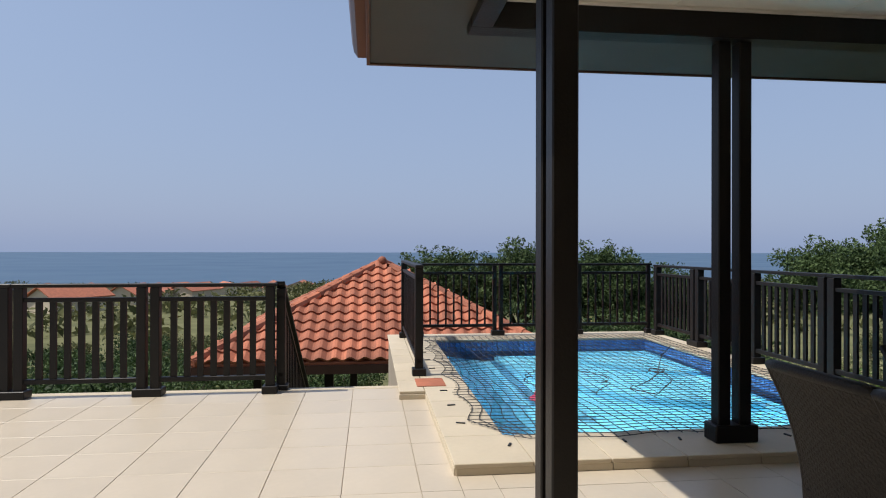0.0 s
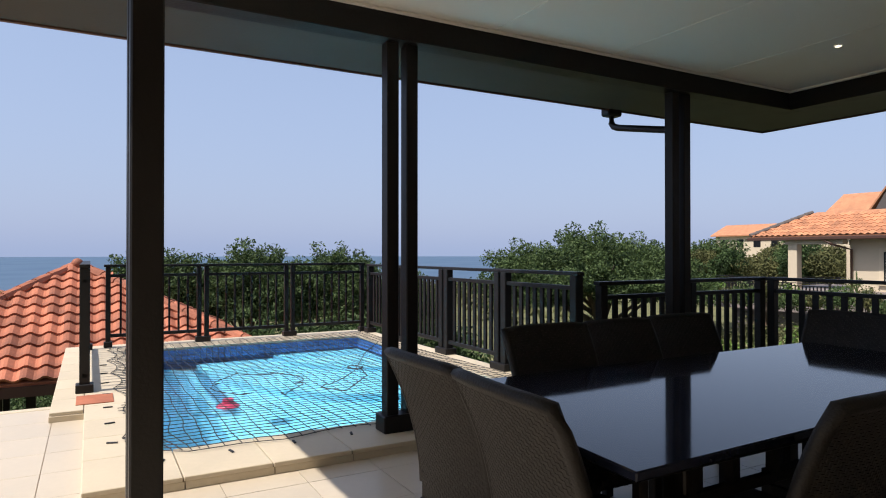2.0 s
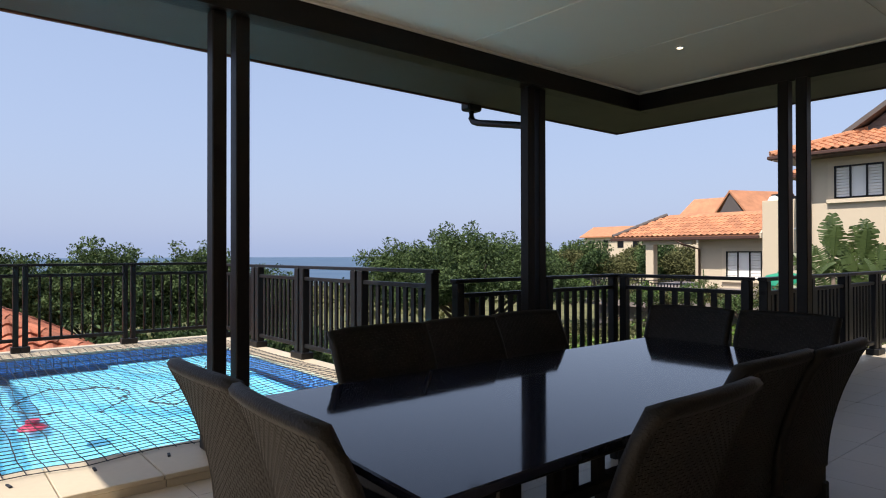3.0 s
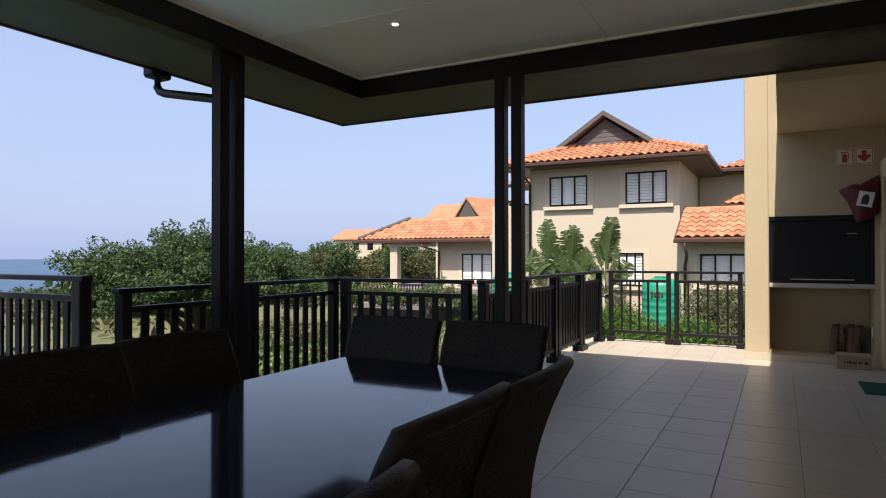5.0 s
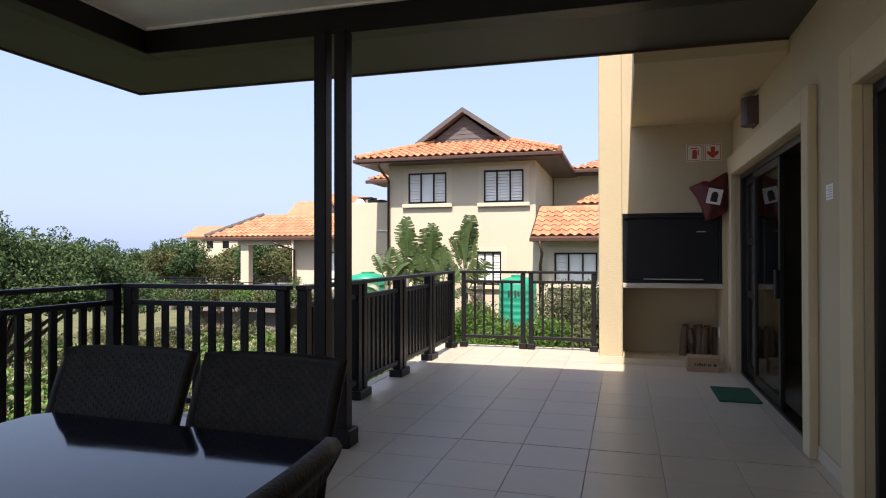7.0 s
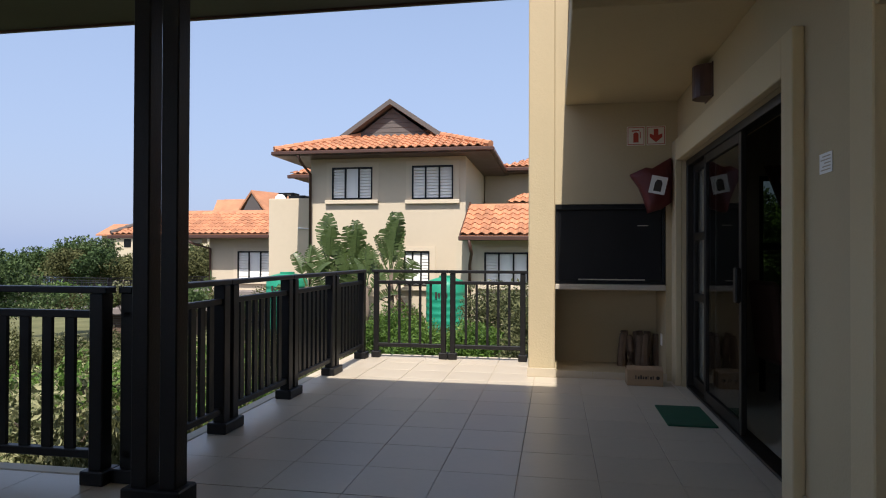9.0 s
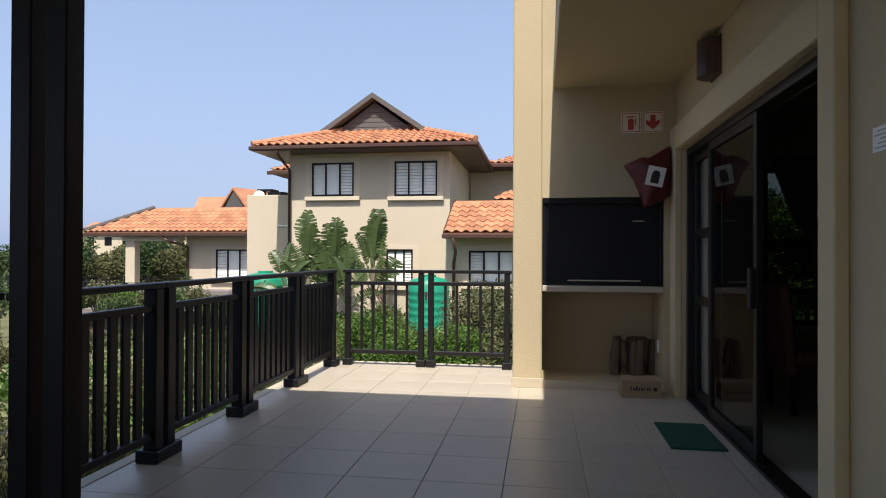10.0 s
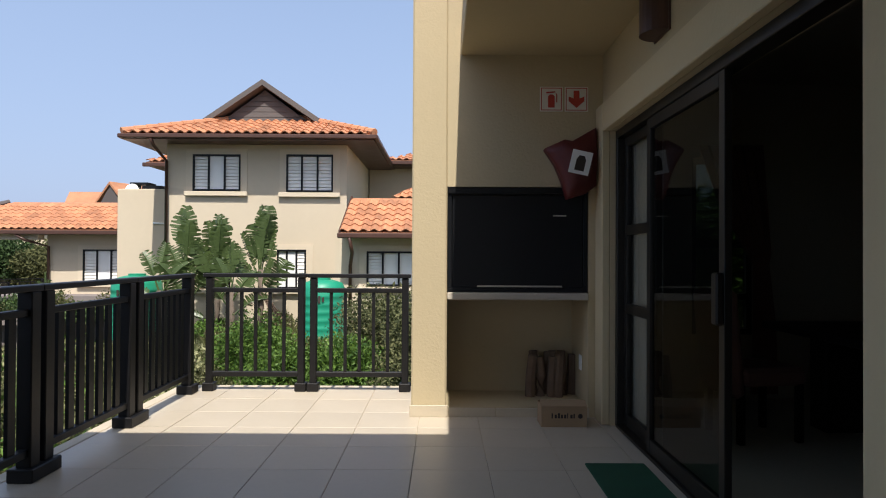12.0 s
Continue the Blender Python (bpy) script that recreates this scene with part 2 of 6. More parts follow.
def box(bm, x0, x1, y0, y1, z0, z1, bevel=0.0, m=None):
    """An axis-aligned block, with worn edges where bevel is given."""
    r = bmesh.ops.create_cube(bm, size=1.0)
    mm = Matrix.Translation(((x0 + x1) / 2, (y0 + y1) / 2, (z0 + z1) / 2)) @ Matrix.Diagonal((x1 - x0, y1 - y0, z1 - z0, 1))
    if m is not None:
        mm = m @ mm
    bmesh.ops.transform(bm, matrix=mm, verts=r["verts"])
    if bevel:
        es = {e for v in r["verts"] for e in v.link_edges}
        bmesh.ops.bevel(bm, geom=list(es), offset=bevel, segments=1, affect="EDGES")


def boxed(*args, **kw):
    bm = bmesh.new()
    box(bm, *args, **kw)
    return bm


def prism(bm, pts, axis_vec):
    """Extrude a polygon of 3D points along a vector."""
    a = [bm.verts.new(p) for p in pts]
    b = [bm.verts.new(Vector(p) + Vector(axis_vec)) for p in pts]
    n = len(pts)
    bm.faces.new(a)
    bm.faces.new(list(reversed(b)))
    for i in range(n):
        bm.faces.new((a[i], b[i], b[(i + 1) % n], a[(i + 1) % n]))
    bmesh.ops.recalc_face_normals(bm, faces=bm.faces[:])


def tube(bm, pts, r, sides=6, r_end=None):
    """A round bar along a line of points, tapering to r_end."""
    pts = [Vector(p) for p in pts]
    rings = []
    for i, p in enumerate(pts):
        d = (pts[min(i + 1, len(pts) - 1)] - pts[max(i - 1, 0)]).normalized()
        s = d.cross(Vector((0, 0, 1)))
        if s.length < 1e-3:
            s = Vector((1, 0, 0))
        s.normalize()
        u = s.cross(d)
        k = r if r_end is None else r + (r_end - r) * i / (len(pts) - 1)
        rings.append([bm.verts.new(p + (s * math.cos(2 * math.pi * j / sides) + u * math.sin(2 * math.pi * j / sides)) * k) for j in range(sides)])
    for a, b in zip(rings, rings[1:]):
        for j in range(sides):
            bm.faces.new((a[j], a[(j + 1) % sides], b[(j + 1) % sides], b[j]))
    bm.faces.new(list(reversed(rings[0])))
    bm.faces.new(rings[-1])


def mesh_of(name, verts, faces, mat, smooth=False):
    me = bpy.data.meshes.new(name)
    me.from_pydata(verts, [], faces)
    me.materials.append(mat)
    if smooth:
        me.shade_smooth()
    return me


# ---- ground, sea ----
def ground_z(x, y):
    """The garden beside the house falls away to the coast."""
    z = -1.15
    if x < -6:
        z -= min(-6 - x, 14) * 0.20
    if x < -20:
        z -= (-20 - x) * 0.047
    if y < -9:
        z -= min(-9 - y, 60) * 0.02
    return max(z, -24.0)


gx = [-5200, -2500, -1000, -500, -420, -360, -300, -240, -180, -130, -90, -60, -40, -30, -24, -20, -17, -14, -11.5, -9.5, -8, -6, -4.5, -3, 0, 4, 10, 30, 120, 600]
gy = [-3000, -900, -400, -150, -70, -35, -20, -12, -9, -5, -2, 1, 4, 6, 8, 10, 12, 15, 18, 22, 27, 35, 50, 80, 140, 300, 900, 3000]
gverts = []
for y in gy:
    for x in gx:
        z = ground_z(x, y)
        if x < -12 and x > -420:
            z += 0.35 * noise.noise((x * 0.15, y * 0.15, 0)) + 1.5 * noise.noise((x * 0.012, y * 0.012, 3)) * min(1, (-12 - x) / 60)
        if -9.6 < x < 12 and -12 < y < 6.6:
            z = -3.2 if -9.2 < x < 0 else z
        gverts.append((x, y, z))
gw = len(gx)
gfaces = [(j * gw + i, j * gw + i + 1, (j + 1) * gw + i + 1, (j + 1) * gw + i) for j in range(len(gy) - 1) for i in range(gw - 1)]
ground = new("ground", mesh_of("ground", gverts, gfaces, M_GROUND, True))
structure(ground, "scrubby green and brown garden slope falling to the coast", "ground")
sea = part("water", boxed(-4950, -330, -4900, 4900, -23.5, -22.0), M_SEA)
structure(sea, "flat hazy blue ocean reaching the horizon", "sea")

# ---- terrace floor, deck and pool ----
slab_bm = bmesh.new()
box(slab_bm, -4.1, 1.05, -4.2, 2.5, -0.5, -0.006)
box(slab_bm, -2.52, 1.05, 2.5, 4.9, -0.5, -0.006)
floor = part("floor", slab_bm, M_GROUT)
structure(floor, "cream stone tiled terrace floor with grey joints", "floor")
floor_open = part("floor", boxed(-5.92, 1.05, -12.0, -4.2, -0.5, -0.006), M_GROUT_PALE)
structure(floor_open, "open part of the cream tiled terrace with pale joints", "floor")
# joints nearly tile-coloured here, painting in the sun's washed-out look
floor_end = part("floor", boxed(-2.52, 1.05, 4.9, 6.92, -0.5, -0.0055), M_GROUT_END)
structure(floor_end, "sunlit end of the tiled walkway, joints coloured paler for the sun", "floor")
edge_bm = bmesh.new()
box(edge_bm, -6.02, -5.92, -12.0, -4.4, -1.6, 0.004, 0.006)
box(edge_bm, -4.2, -4.1, -0.2, 2.6, -2.0, 0.004, 0.006)
box(edge_bm, -4.1, -2.52, 2.5, 2.6, -2.0, 0.004, 0.006)
box(edge_bm, -2.62, -2.52, 2.6, 7.02, -2.0, 0.004, 0.006)
box(edge_bm, -2.52, -0.4, 6.92, 7.02, -2.0, 0.004, 0.006)
edge = part("kerb", edge_bm, M_COPING)
structure(edge, "pale stone edge strip round the tiled terrace", "kerb")

DECK_Z = 0.075
PX0, PX1, PY0, PY1 = -8.65, -3.95, -3.80, -0.60
deck_bm = bmesh.new()
box(deck_bm, PX1, -3.42, -4.18, -0.2, -0.45, DECK_Z - 0.028)
box(deck_bm, PX0, PX1, -4.18, PY0, -0.45, DECK_Z - 0.028)
box(deck_bm, PX0, PX1, PY1, -0.2, -0.45, DECK_Z - 0.028)
box(deck_bm, -9.35, PX0, -4.18, -0.2, -2.6, DECK_Z - 0.028)
box(deck_bm, -9.35, -5.42, -4.42, -4.18, -2.6, DECK_Z - 0.028)
deck = part("pavement", deck_bm, M_GROUT)
structure(deck, "raised pale stone pool surround one low step high", "pool deck")

pool_bm = bmesh.new()
box(pool_bm, PX0, PX1, PY0, PY1, -1.5, -0.88)
for a in ((PX0 - 0.1, PX0, PY0, PY1), (PX1, PX1 + 0.1, PY0, PY1), (PX0, PX1, PY0 - 0.1, PY0), (PX0, PX1, PY1, PY1 + 0.1)):
    box(pool_bm, *a, -1.5, DECK_Z - 0.03)
ledge = [(PX0 + 0.01, PY1 - 0.01)]
for k in range(13):
    a = math.pi * 0.5 * k / 12
    ledge.append((PX0 + 0.01 + 2.9 * math.sin(a), PY1 - 0.01 - 2.3 * math.cos(a)))
prism(pool_bm, [(x, y, -1.15) for x, y in ledge], (0, 0, 0.6))
prism(pool_bm, [(PX0 + 0.01 + (x - PX0) * 0.55, PY1 - 0.01 + (y - PY1) * 0.55, -0.56) for x, y in ledge], (0, 0, 0.26))
for pts in ([(PX0, PY0, -0.9), (PX0, PY0 + 0.75, -0.9), (PX0, PY0 + 0.3, -0.55), (PX0, PY0, -0.16)],):
    prism(pool_bm, [(x + 0.004, y + 0.002, z) for x, y, z in pts], (PX1 - PX0 - 0.008, 0, 0))
pool_shell = part("pool_basin", pool_bm, M_POOL)
structure(pool_shell, "pale blue plastered swimming pool basin", "pool")
wx, wy = np.meshgrid(np.linspace(PX0, PX1, 60), np.linspace(PY0, PY1, 40))
wverts = [(x, y, -0.085 + 0.003 * noise.noise((x * 2.2, y * 2.2, 0.3)) + 0.0015 * noise.noise((x * 6, y * 6, 7))) for x, y in zip(wx.ravel(), wy.ravel())]
wfaces = [(j * 60 + i, j * 60 + i + 1, (j + 1) * 60 + i + 1, (j + 1) * 60 + i) for j in range(39) for i in range(59)]
pool_water = new("water", mesh_of("pool_water", wverts, wfaces, M_WATER, True))
pool_water.visible_shadow = False
structure(pool_water, "clear bright blue pool water under a net", "pool water")

# ---- house walls with openings, upper slab, braai wall ----
WX = 1.06
D1Y0, D1Y1, D1Z = 2.82, 5.69, 2.15
D2Y0, D2Y1 = -0.75, 1.87
wall_bm = bmesh.new()
box(wall_bm, WX, 1.30, -12.0, D2Y0, -0.5, 6.2)
box(wall_bm, WX, 1.30, D2Y0, D2Y1, D1Z, 6.2)
box(wall_bm, WX, 1.30, D2Y1, D1Y0, -0.5, 6.2)
box(wall_bm, WX, 1.30, D1Y0, D1Y1, D1Z, 6.2)
box(wall_bm, WX, 1.30, D1Y1, 6.6, -0.5, 6.2)
wall_house = part("wall_east", wall_bm, M_PLASTER)
structure(wall_house, "cream plastered house wall with door openings", "wall")


def door_band(y0, y1, top, left=0.19):
    bm = bmesh.new()
    box(bm, WX - 0.058, WX, y0 - 0.155, y0, 0.0, top + 0.21, 0.006)
    box(bm, WX - 0.058, WX, y1, y1 + left, 0.0, top + 0.21, 0.006)
    box(bm, WX - 0.057, WX, y0, y1, top, top + 0.21, 0.006)
    return structure(part("trim", bm, M_BAND), "raised cream plaster band framing a sliding door", "door surround")


door_band(D1Y0, D1Y1, D1Z, 0.205)
door_band(D2Y0, D2Y1, D1Z)
bb = bmesh.new()
box(bb, WX - 0.012, WX, D2Y1 + 0.19, D1Y0 - 0.155, 0.0, 0.09, 0.003)
box(bb, WX - 0.012, WX, -12.0, D2Y0 - 0.155, 0.0, 0.09, 0.003)
structure(part("baseboard", bb, M_COPING), "cream tile skirting along the house wall", "skirting")

BY = 5.9  # front of the braai wall
bw_bm = bmesh.new()
box(bw_bm, -0.13, WX, BY, 6.6, 1.76, 6.2)
box(bw_bm, -0.13, WX, 6.5, 6.6, -0.5, 1.76)
box(bw_bm, 0.95, WX, BY, 6.5, 0.0, 1.76)
box(bw_bm, -0.13, 0.95, BY + 0.01, 6.5, -0.3, 0.075)
braai_wall = part("wall_north", bw_bm, M_PLASTER)
structure(braai_wall, "cream plastered wall with a barbecue niche", "wall")
pil = bmesh.new()
box(pil, -0.40, -0.13, BY, 6.6, 0.0, 6.2, 0.012)
structure(part("pillar", pil, M_PLASTER), "tall cream plastered pillar standing in the sun", "pillar")
sk = bmesh.new()
box(sk, -0.412, -0.118, BY - 0.012, BY, 0.0, 0.09, 0.003)
box(sk, -0.412, -0.40, BY, 6.6, 0.0, 0.09, 0.003)
for k in range(3):
    box(sk, -0.115 + k * 0.36, -0.119 + (k + 1) * 0.36, BY - 0.006, BY + 0.006, 0.0, 0.07, 0.002)
structure(part("baseboard", sk, M_COPING), "cream tile skirting at the pillar and niche", "skirting")
slab2 = bmesh.new()
box(slab2, -0.03, WX, 3.35, BY, 2.77, 3.02, 0.006)
structure(part("ceiling", slab2, M_PLASTER), "cream plastered underside of the upper balcony", "balcony slab")
fas = bmesh.new()
box(fas, 0.0, 0.04, 3.35, BY, 3.02, 3.9, 0.004)
structure(part("trim", fas, M_TIMBER), "dark timber balcony edge above the slab", "balcony edge")

# ---- covered patio: ceiling, beams, soffit, gutter ----
CZ = 3.0
BX0, BX1 = -3.75, -3.58
FY0, FY1 = 2.17, 2.34
NY0, NY1 = -4.07, -3.93
EX, EY0, EY1, EZ = -4.70, -4.74, 3.37, 2.87
cb = bmesh.new()
box(cb, BX1, WX, NY1, FY0, CZ, CZ + 0.03)
structure(part("ceiling", cb, M_CEIL), "flat white boarded patio ceiling with cover strips", "ceiling")
strips = bmesh.new()
for y in (-2.7, -1.5, -0.3, 0.9):
    box(strips, BX1, WX, y - 0.015, y + 0.015, CZ - 0.005, CZ, 0.001)
for x in (-1.2,):
    box(strips, x - 0.015, x + 0.015, NY1, FY0, CZ - 0.007, CZ - 0.0005, 0.001)
box(strips, BX1, BX1 + 0.03, NY1, FY0, CZ - 0.02, CZ - 0.001, 0.002)
box(strips, BX1, WX, FY0 - 0.03, FY0, CZ - 0.02, CZ - 0.001, 0.002)
structure(part("trim", strips, M_CEIL), "thin white cover strips on the ceiling", "ceiling strip")
for name, a in (("beam", (BX0, BX1, NY0, FY1, 2.81, CZ + 0.1)), ("beam", (BX1, WX, FY0, FY1, 2.808, CZ + 0.1)), ("beam", (BX1, WX, NY0, NY1, 2.808, CZ + 0.1))):
    structure(part(name, boxed(*a, bevel=0.006), M_TIMBER), "dark stained timber roof beam", "beam")
SZ = EZ + 0.005
for a in ((EX + 0.03, BX0, EY0 + 0.03, EY1 - 0.03), (BX0, WX, FY1, EY1 - 0.03), (BX0, WX, EY0 + 0.03, NY0)):
    structure(part("soffit", boxed(*a, SZ, SZ + 0.02), M_SOFFIT), "dark boarded eave soffit", "soffit")
fa = bmesh.new()
box(fa, EX, EX + 0.028, EY0, EY1, EZ - 0.01, EZ + 0.2, 0.004)
box(fa, EX + 0.028, WX, EY1 - 0.028, EY1, EZ - 0.01, EZ + 0.2, 0.004)
box(fa, EX + 0.028, WX, EY0, EY0 + 0.028, EZ - 0.01, EZ + 0.2, 0.004)
structure(part("fascia", fa, M_GUTTER), "brown painted eave fascia board", "fascia")


def gutter_run(p0, p1, out):
    """A folded gutter along an eave; out points away from the roof."""
    bm = bmesh.new()
    p0, p1, out = Vector(p0), Vector(p1), Vector(out)
    prof = ((0.0, 0.12), (0.0, 0.0), (0.07, 0.0), (0.10, 0.045), (0.115, 0.12), (0.105, 0.12), (0.09, 0.05), (0.066, 0.008), (0.008, 0.008), (0.008, 0.12))
    prism(bm, [p0 + out * a + Vector((0, 0, b)) for a, b in prof], p1 - p0)
    return structure(part("gutter", bm, M_GUTTER), "brown folded metal rain gutter along the eave", "gutter")


gutter_run((EX, EY0, EZ + 0.05), (EX, EY1, EZ + 0.05), (-1, 0, 0))
gutter_run((EX, EY0, EZ + 0.05), (WX, EY0, EZ + 0.05), (0, -1, 0))
gutter_run((EX, EY1, EZ + 0.05), (WX, EY1, EZ + 0.05), (0, 1, 0))
rf = bmesh.new()
rv = [rf.verts.new(p) for p in ((EX - 0.05, EY0 - 0.05, EZ + 0.2), (EX - 0.05, EY1 + 0.05, EZ + 0.2), (WX, EY1 + 0.05, EZ + 0.2), (WX, EY0 - 0.05, EZ + 0.2),
                                (-0.7, -0.68, 4.6), (WX, -0.68, 4.6))]
for f in ((0, 4, 1), (1, 4, 5, 2), (0, 3, 5, 4), (0, 1, 2, 3), (3, 2, 5)):
    rf.faces.new([rv[i] for i in f])
structure(part("roof", rf, M_TERRA_RED_FAR), "red clay patio roof above the ceiling", "roof")


def patio_post(cx, cy, along, base_z, top_z, label):
    """Two square posts side by side on one box foot."""
    t = thing("patio_post", label, "post", pose(cx, cy, base_z, 0, 0, 90 if along == "y" else 0), "posts of the covered patio")
    h = top_z - base_z
    p1 = part("post", boxed(-0.12, -0.03, -0.05, 0.05, 0, h, bevel=0.006), M_TIMBER, t)
    share("post", p1.data, t, pose(0.15, 0, 0))
    part("foot", boxed(-0.155, 0.155, -0.08, 0.08, 0, 0.12, bevel=0.008), M_TIMBER, t)
    return t


patio_post(-3.69, -2.235, "y", DECK_Z, 2.81, "dark stained double timber post on the pool step")
patio_post(-3.69, 0.62, "y", 0.0, 2.81, "dark stained double timber post beside the railing")
patio_post(-2.018, 2.14, "x", 0.0, 2.808, "dark stained double timber post by the tiled walkway")
patio_post(-1.955, -4.0, "x", 0.0, 2.808, "dark stained double timber post on the open terrace")



# ---- railings ----
def rail_panel(p0, p1, z=0.0, h=1.06, slats=7, post=0.084, slat=0.058, first=True, last=True, low=0.13, sub=0.13, drop=0.0, group="terrace railings"):
    """One railing panel: posts with block feet, a flat handrail, a sub rail, a bottom rail and upright slats."""
    a, b = Vector((*p0, z)), Vector((*p1, z))
    ln = (b - a).length
    ang = math.degrees(math.atan2(b.y - a.y, b.x - a.x))
    t = thing("railing", "black painted metal railing panel with upright slats", "railing", pose(a.x, a.y, z, 0, 0, ang), group)
    sl = -drop / ln

    def bar(name, z0, z1, w, x0=0.0, x1=ln):
        bm = boxed(x0, x1, -w / 2, w / 2, z0, z1, bevel=0.005)
        if drop:
            for v in bm.verts:
                v.co.z += v.co.x * sl
        return part(name, bm, M_STEEL, t)

    bar("handrail", h - 0.035, h, 0.085, -0.02, ln + 0.02)
    bar("sub_rail", h - sub - 0.04, h - sub, 0.05, 0.0, ln)
    bar("bottom_rail", low, low + 0.045, 0.05, 0.0, ln)
    pm = fm = None
    for use, x in ((first, post / 2), (last, ln - post / 2)):
        if not use:
            continue
        if pm is None:
            pm = part("post", boxed(-post / 2, post / 2, -post / 2, post / 2, 0.0, h - 0.035, bevel=0.006), M_STEEL, t)
            pm.location = (x, 0, x * sl)
            fm = part("foot", boxed(-post * 0.85, post * 0.85, -post * 0.85, post * 0.85, 0.0, 0.075, bevel=0.006), M_STEEL, t)
            fm.location = (x, 0, x * sl + 0.001)
        else:
            share("post", pm.data, t, pose(x, 0, x * sl))
            share("foot", fm.data, t, pose(x, 0, x * sl + 0.001))
    sm = None
    for i in range(slats):
        x = post + (ln - 2 * post) * (i + 1) / (slats + 1)
        if sm is None:
            sm = part("slat", boxed(-slat / 2, slat / 2, -0.011, 0.011, low + 0.04, h - sub - 0.035), M_STEEL, t)
            sm.location = (x, 0, x * sl)
        else:
            share("slat", sm.data, t, pose(x, 0, x * sl))
    return t


def rail_line(points, z=0.0, **kw):
    for p, q in zip(points, points[1:]):
        d = (Vector(q) - Vector(p)).normalized() * 0.02
        rail_panel((p[0] + d.x, p[1] + d.y), (q[0] - d.x, q[1] - d.y), z, **kw)


# walkway side, walkway end, lower edge beside the table
rail_line([(-2.42, 2.42), (-2.42, 3.50), (-2.42, 4.58), (-2.42, 5.66), (-2.42, 6.74)], slats=7)
rail_panel((-2.30, 6.80), (-1.41, 6.80), slats=5, post=0.06, slat=0.028)
rail_panel((-1.36, 6.80), (-0.47, 6.80), slats=5, post=0.06, slat=0.028)
rail_line([(-4.05, -0.05), (-4.05, 1.17), (-4.05, 2.42)], slats=7)
rail_panel((-3.98, 2.42), (-2.52, 2.42), slats=8)
# open terrace
rail_line([(-5.84, -5.60), (-5.84, -6.78), (-5.84, -7.98), (-5.84, -9.18), (-5.84, -10.38)], slats=7)
rail_panel((-5.95, -5.58), (-9.2, -5.58), drop=2.0, slats=20, slat=0.04)
# pool surround
rail_line([(-9.12, -4.0), (-9.12, -2.76), (-9.12, -1.52), (-9.12, -0.30)], DECK_Z, slats=8, post=0.06, slat=0.026, h=1.1)
rail_line([(-9.0, -0.28), (-7.75, -0.28), (-6.5, -0.28), (-5.25, -0.28), (-4.0, -0.28)], DECK_Z, slats=8, post=0.09, slat=0.05, h=1.08)
rail_panel((-6.12, -4.2), (-9.05, -4.2), DECK_Z, slats=16, slat=0.03, h=1.15)

# ---- sliding doors ----
def sliding_door(y0, y1, top, x, open_from, label, sheer=False):
    """Dark metal frame across y0..y1; leaves glazed; the stretch y0..open_from stands open."""
    t = thing("sliding_door", label, "sliding door", pose(x, 0, 0))
    fr = bmesh.new()
    box(fr, -0.05, 0.05, y0, y1, top - 0.06, top, 0.004)
    box(fr, -0.05, 0.05, y0, y0 + 0.05, 0.0, top - 0.06, 0.004)
    box(fr, -0.05, 0.05, y1 - 0.05, y1, 0.0, top - 0.06, 0.004)
    part("frame", fr, M_BRONZE, t)
    part("track", boxed(-0.06, 0.06, y0 + 0.05, y1 - 0.05, 0.0, 0.022, bevel=0.003), M_BRONZE, t)

    def leaf(a, b, dx, bars, handle):
        bm = bmesh.new()
        for s in ((a, a + 0.06), (b - 0.06, b)):
            box(bm, dx - 0.018, dx + 0.018, s[0], s[1], 0.022, top - 0.06, 0.003)
        box(bm, dx - 0.018, dx + 0.018, a + 0.06, b - 0.06, 0.022, 0.11, 0.003)
        box(bm, dx - 0.018, dx + 0.018, a + 0.06, b - 0.06, top - 0.13, top - 0.06, 0.003)
        for z in bars:
            box(bm, dx - 0.018, dx + 0.018, a + 0.06, b - 0.06, z - 0.035, z + 0.035, 0.003)
        lf = part("leaf", bm, M_BRONZE, t)
        g = part("pane", boxed(dx - 0.003, dx + 0.003, a + 0.06, b - 0.06, 0.11, top - 0.13), M_CLEAR if bars else M_GLASS, lf)
        g.visible_shadow = False
        if handle is not None:
            part("handle", boxed(dx - 0.055, dx - 0.018, handle - 0.03, handle + 0.03, 0.92, 1.16, bevel=0.008), M_BRONZE, lf, "black pull handle")

    if sheer:
        leaf(y1 - 0.74, y1 - 0.05, 0.02, (0.86, 1.42), None)
        leaf(open_from, y1 - 0.68, -0.022, (), open_from + 0.03)
    else:
        mid = (y0 + y1) / 2
        leaf(mid - 0.03, y1 - 0.05, 0.02, (), None)
        leaf(y0 + 0.05, mid + 0.03, -0.022, (), mid)
    return t


sliding_door(D1Y0, D1Y1, D1Z, 1.15, 3.92, "dark metal framed glass sliding door standing partly open", True)
sliding_door(D2Y0, D2Y1, D1Z, 1.15, D2Y0, "dark metal framed glass sliding door standing closed")

# ---- room behind the doors ----
rb = bmesh.new()
box(rb, 1.30, 6.2, -3.05, -2.9, -0.1, 2.75)
box(rb, 1.30, 2.02, 6.6, 6.75, -0.1, 2.75)
box(rb, 2.56, 6.2, 6.6, 6.75, -0.1, 2.75)
box(rb, 2.02, 2.56, 6.6, 6.75, -0.1, 0.55)
box(rb, 2.02, 2.56, 6.6, 6.75, 2.1, 2.75)
box(rb, 6.2, 6.35, -3.05, 6.75, -0.1, 2.75)
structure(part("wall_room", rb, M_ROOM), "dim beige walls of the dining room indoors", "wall")
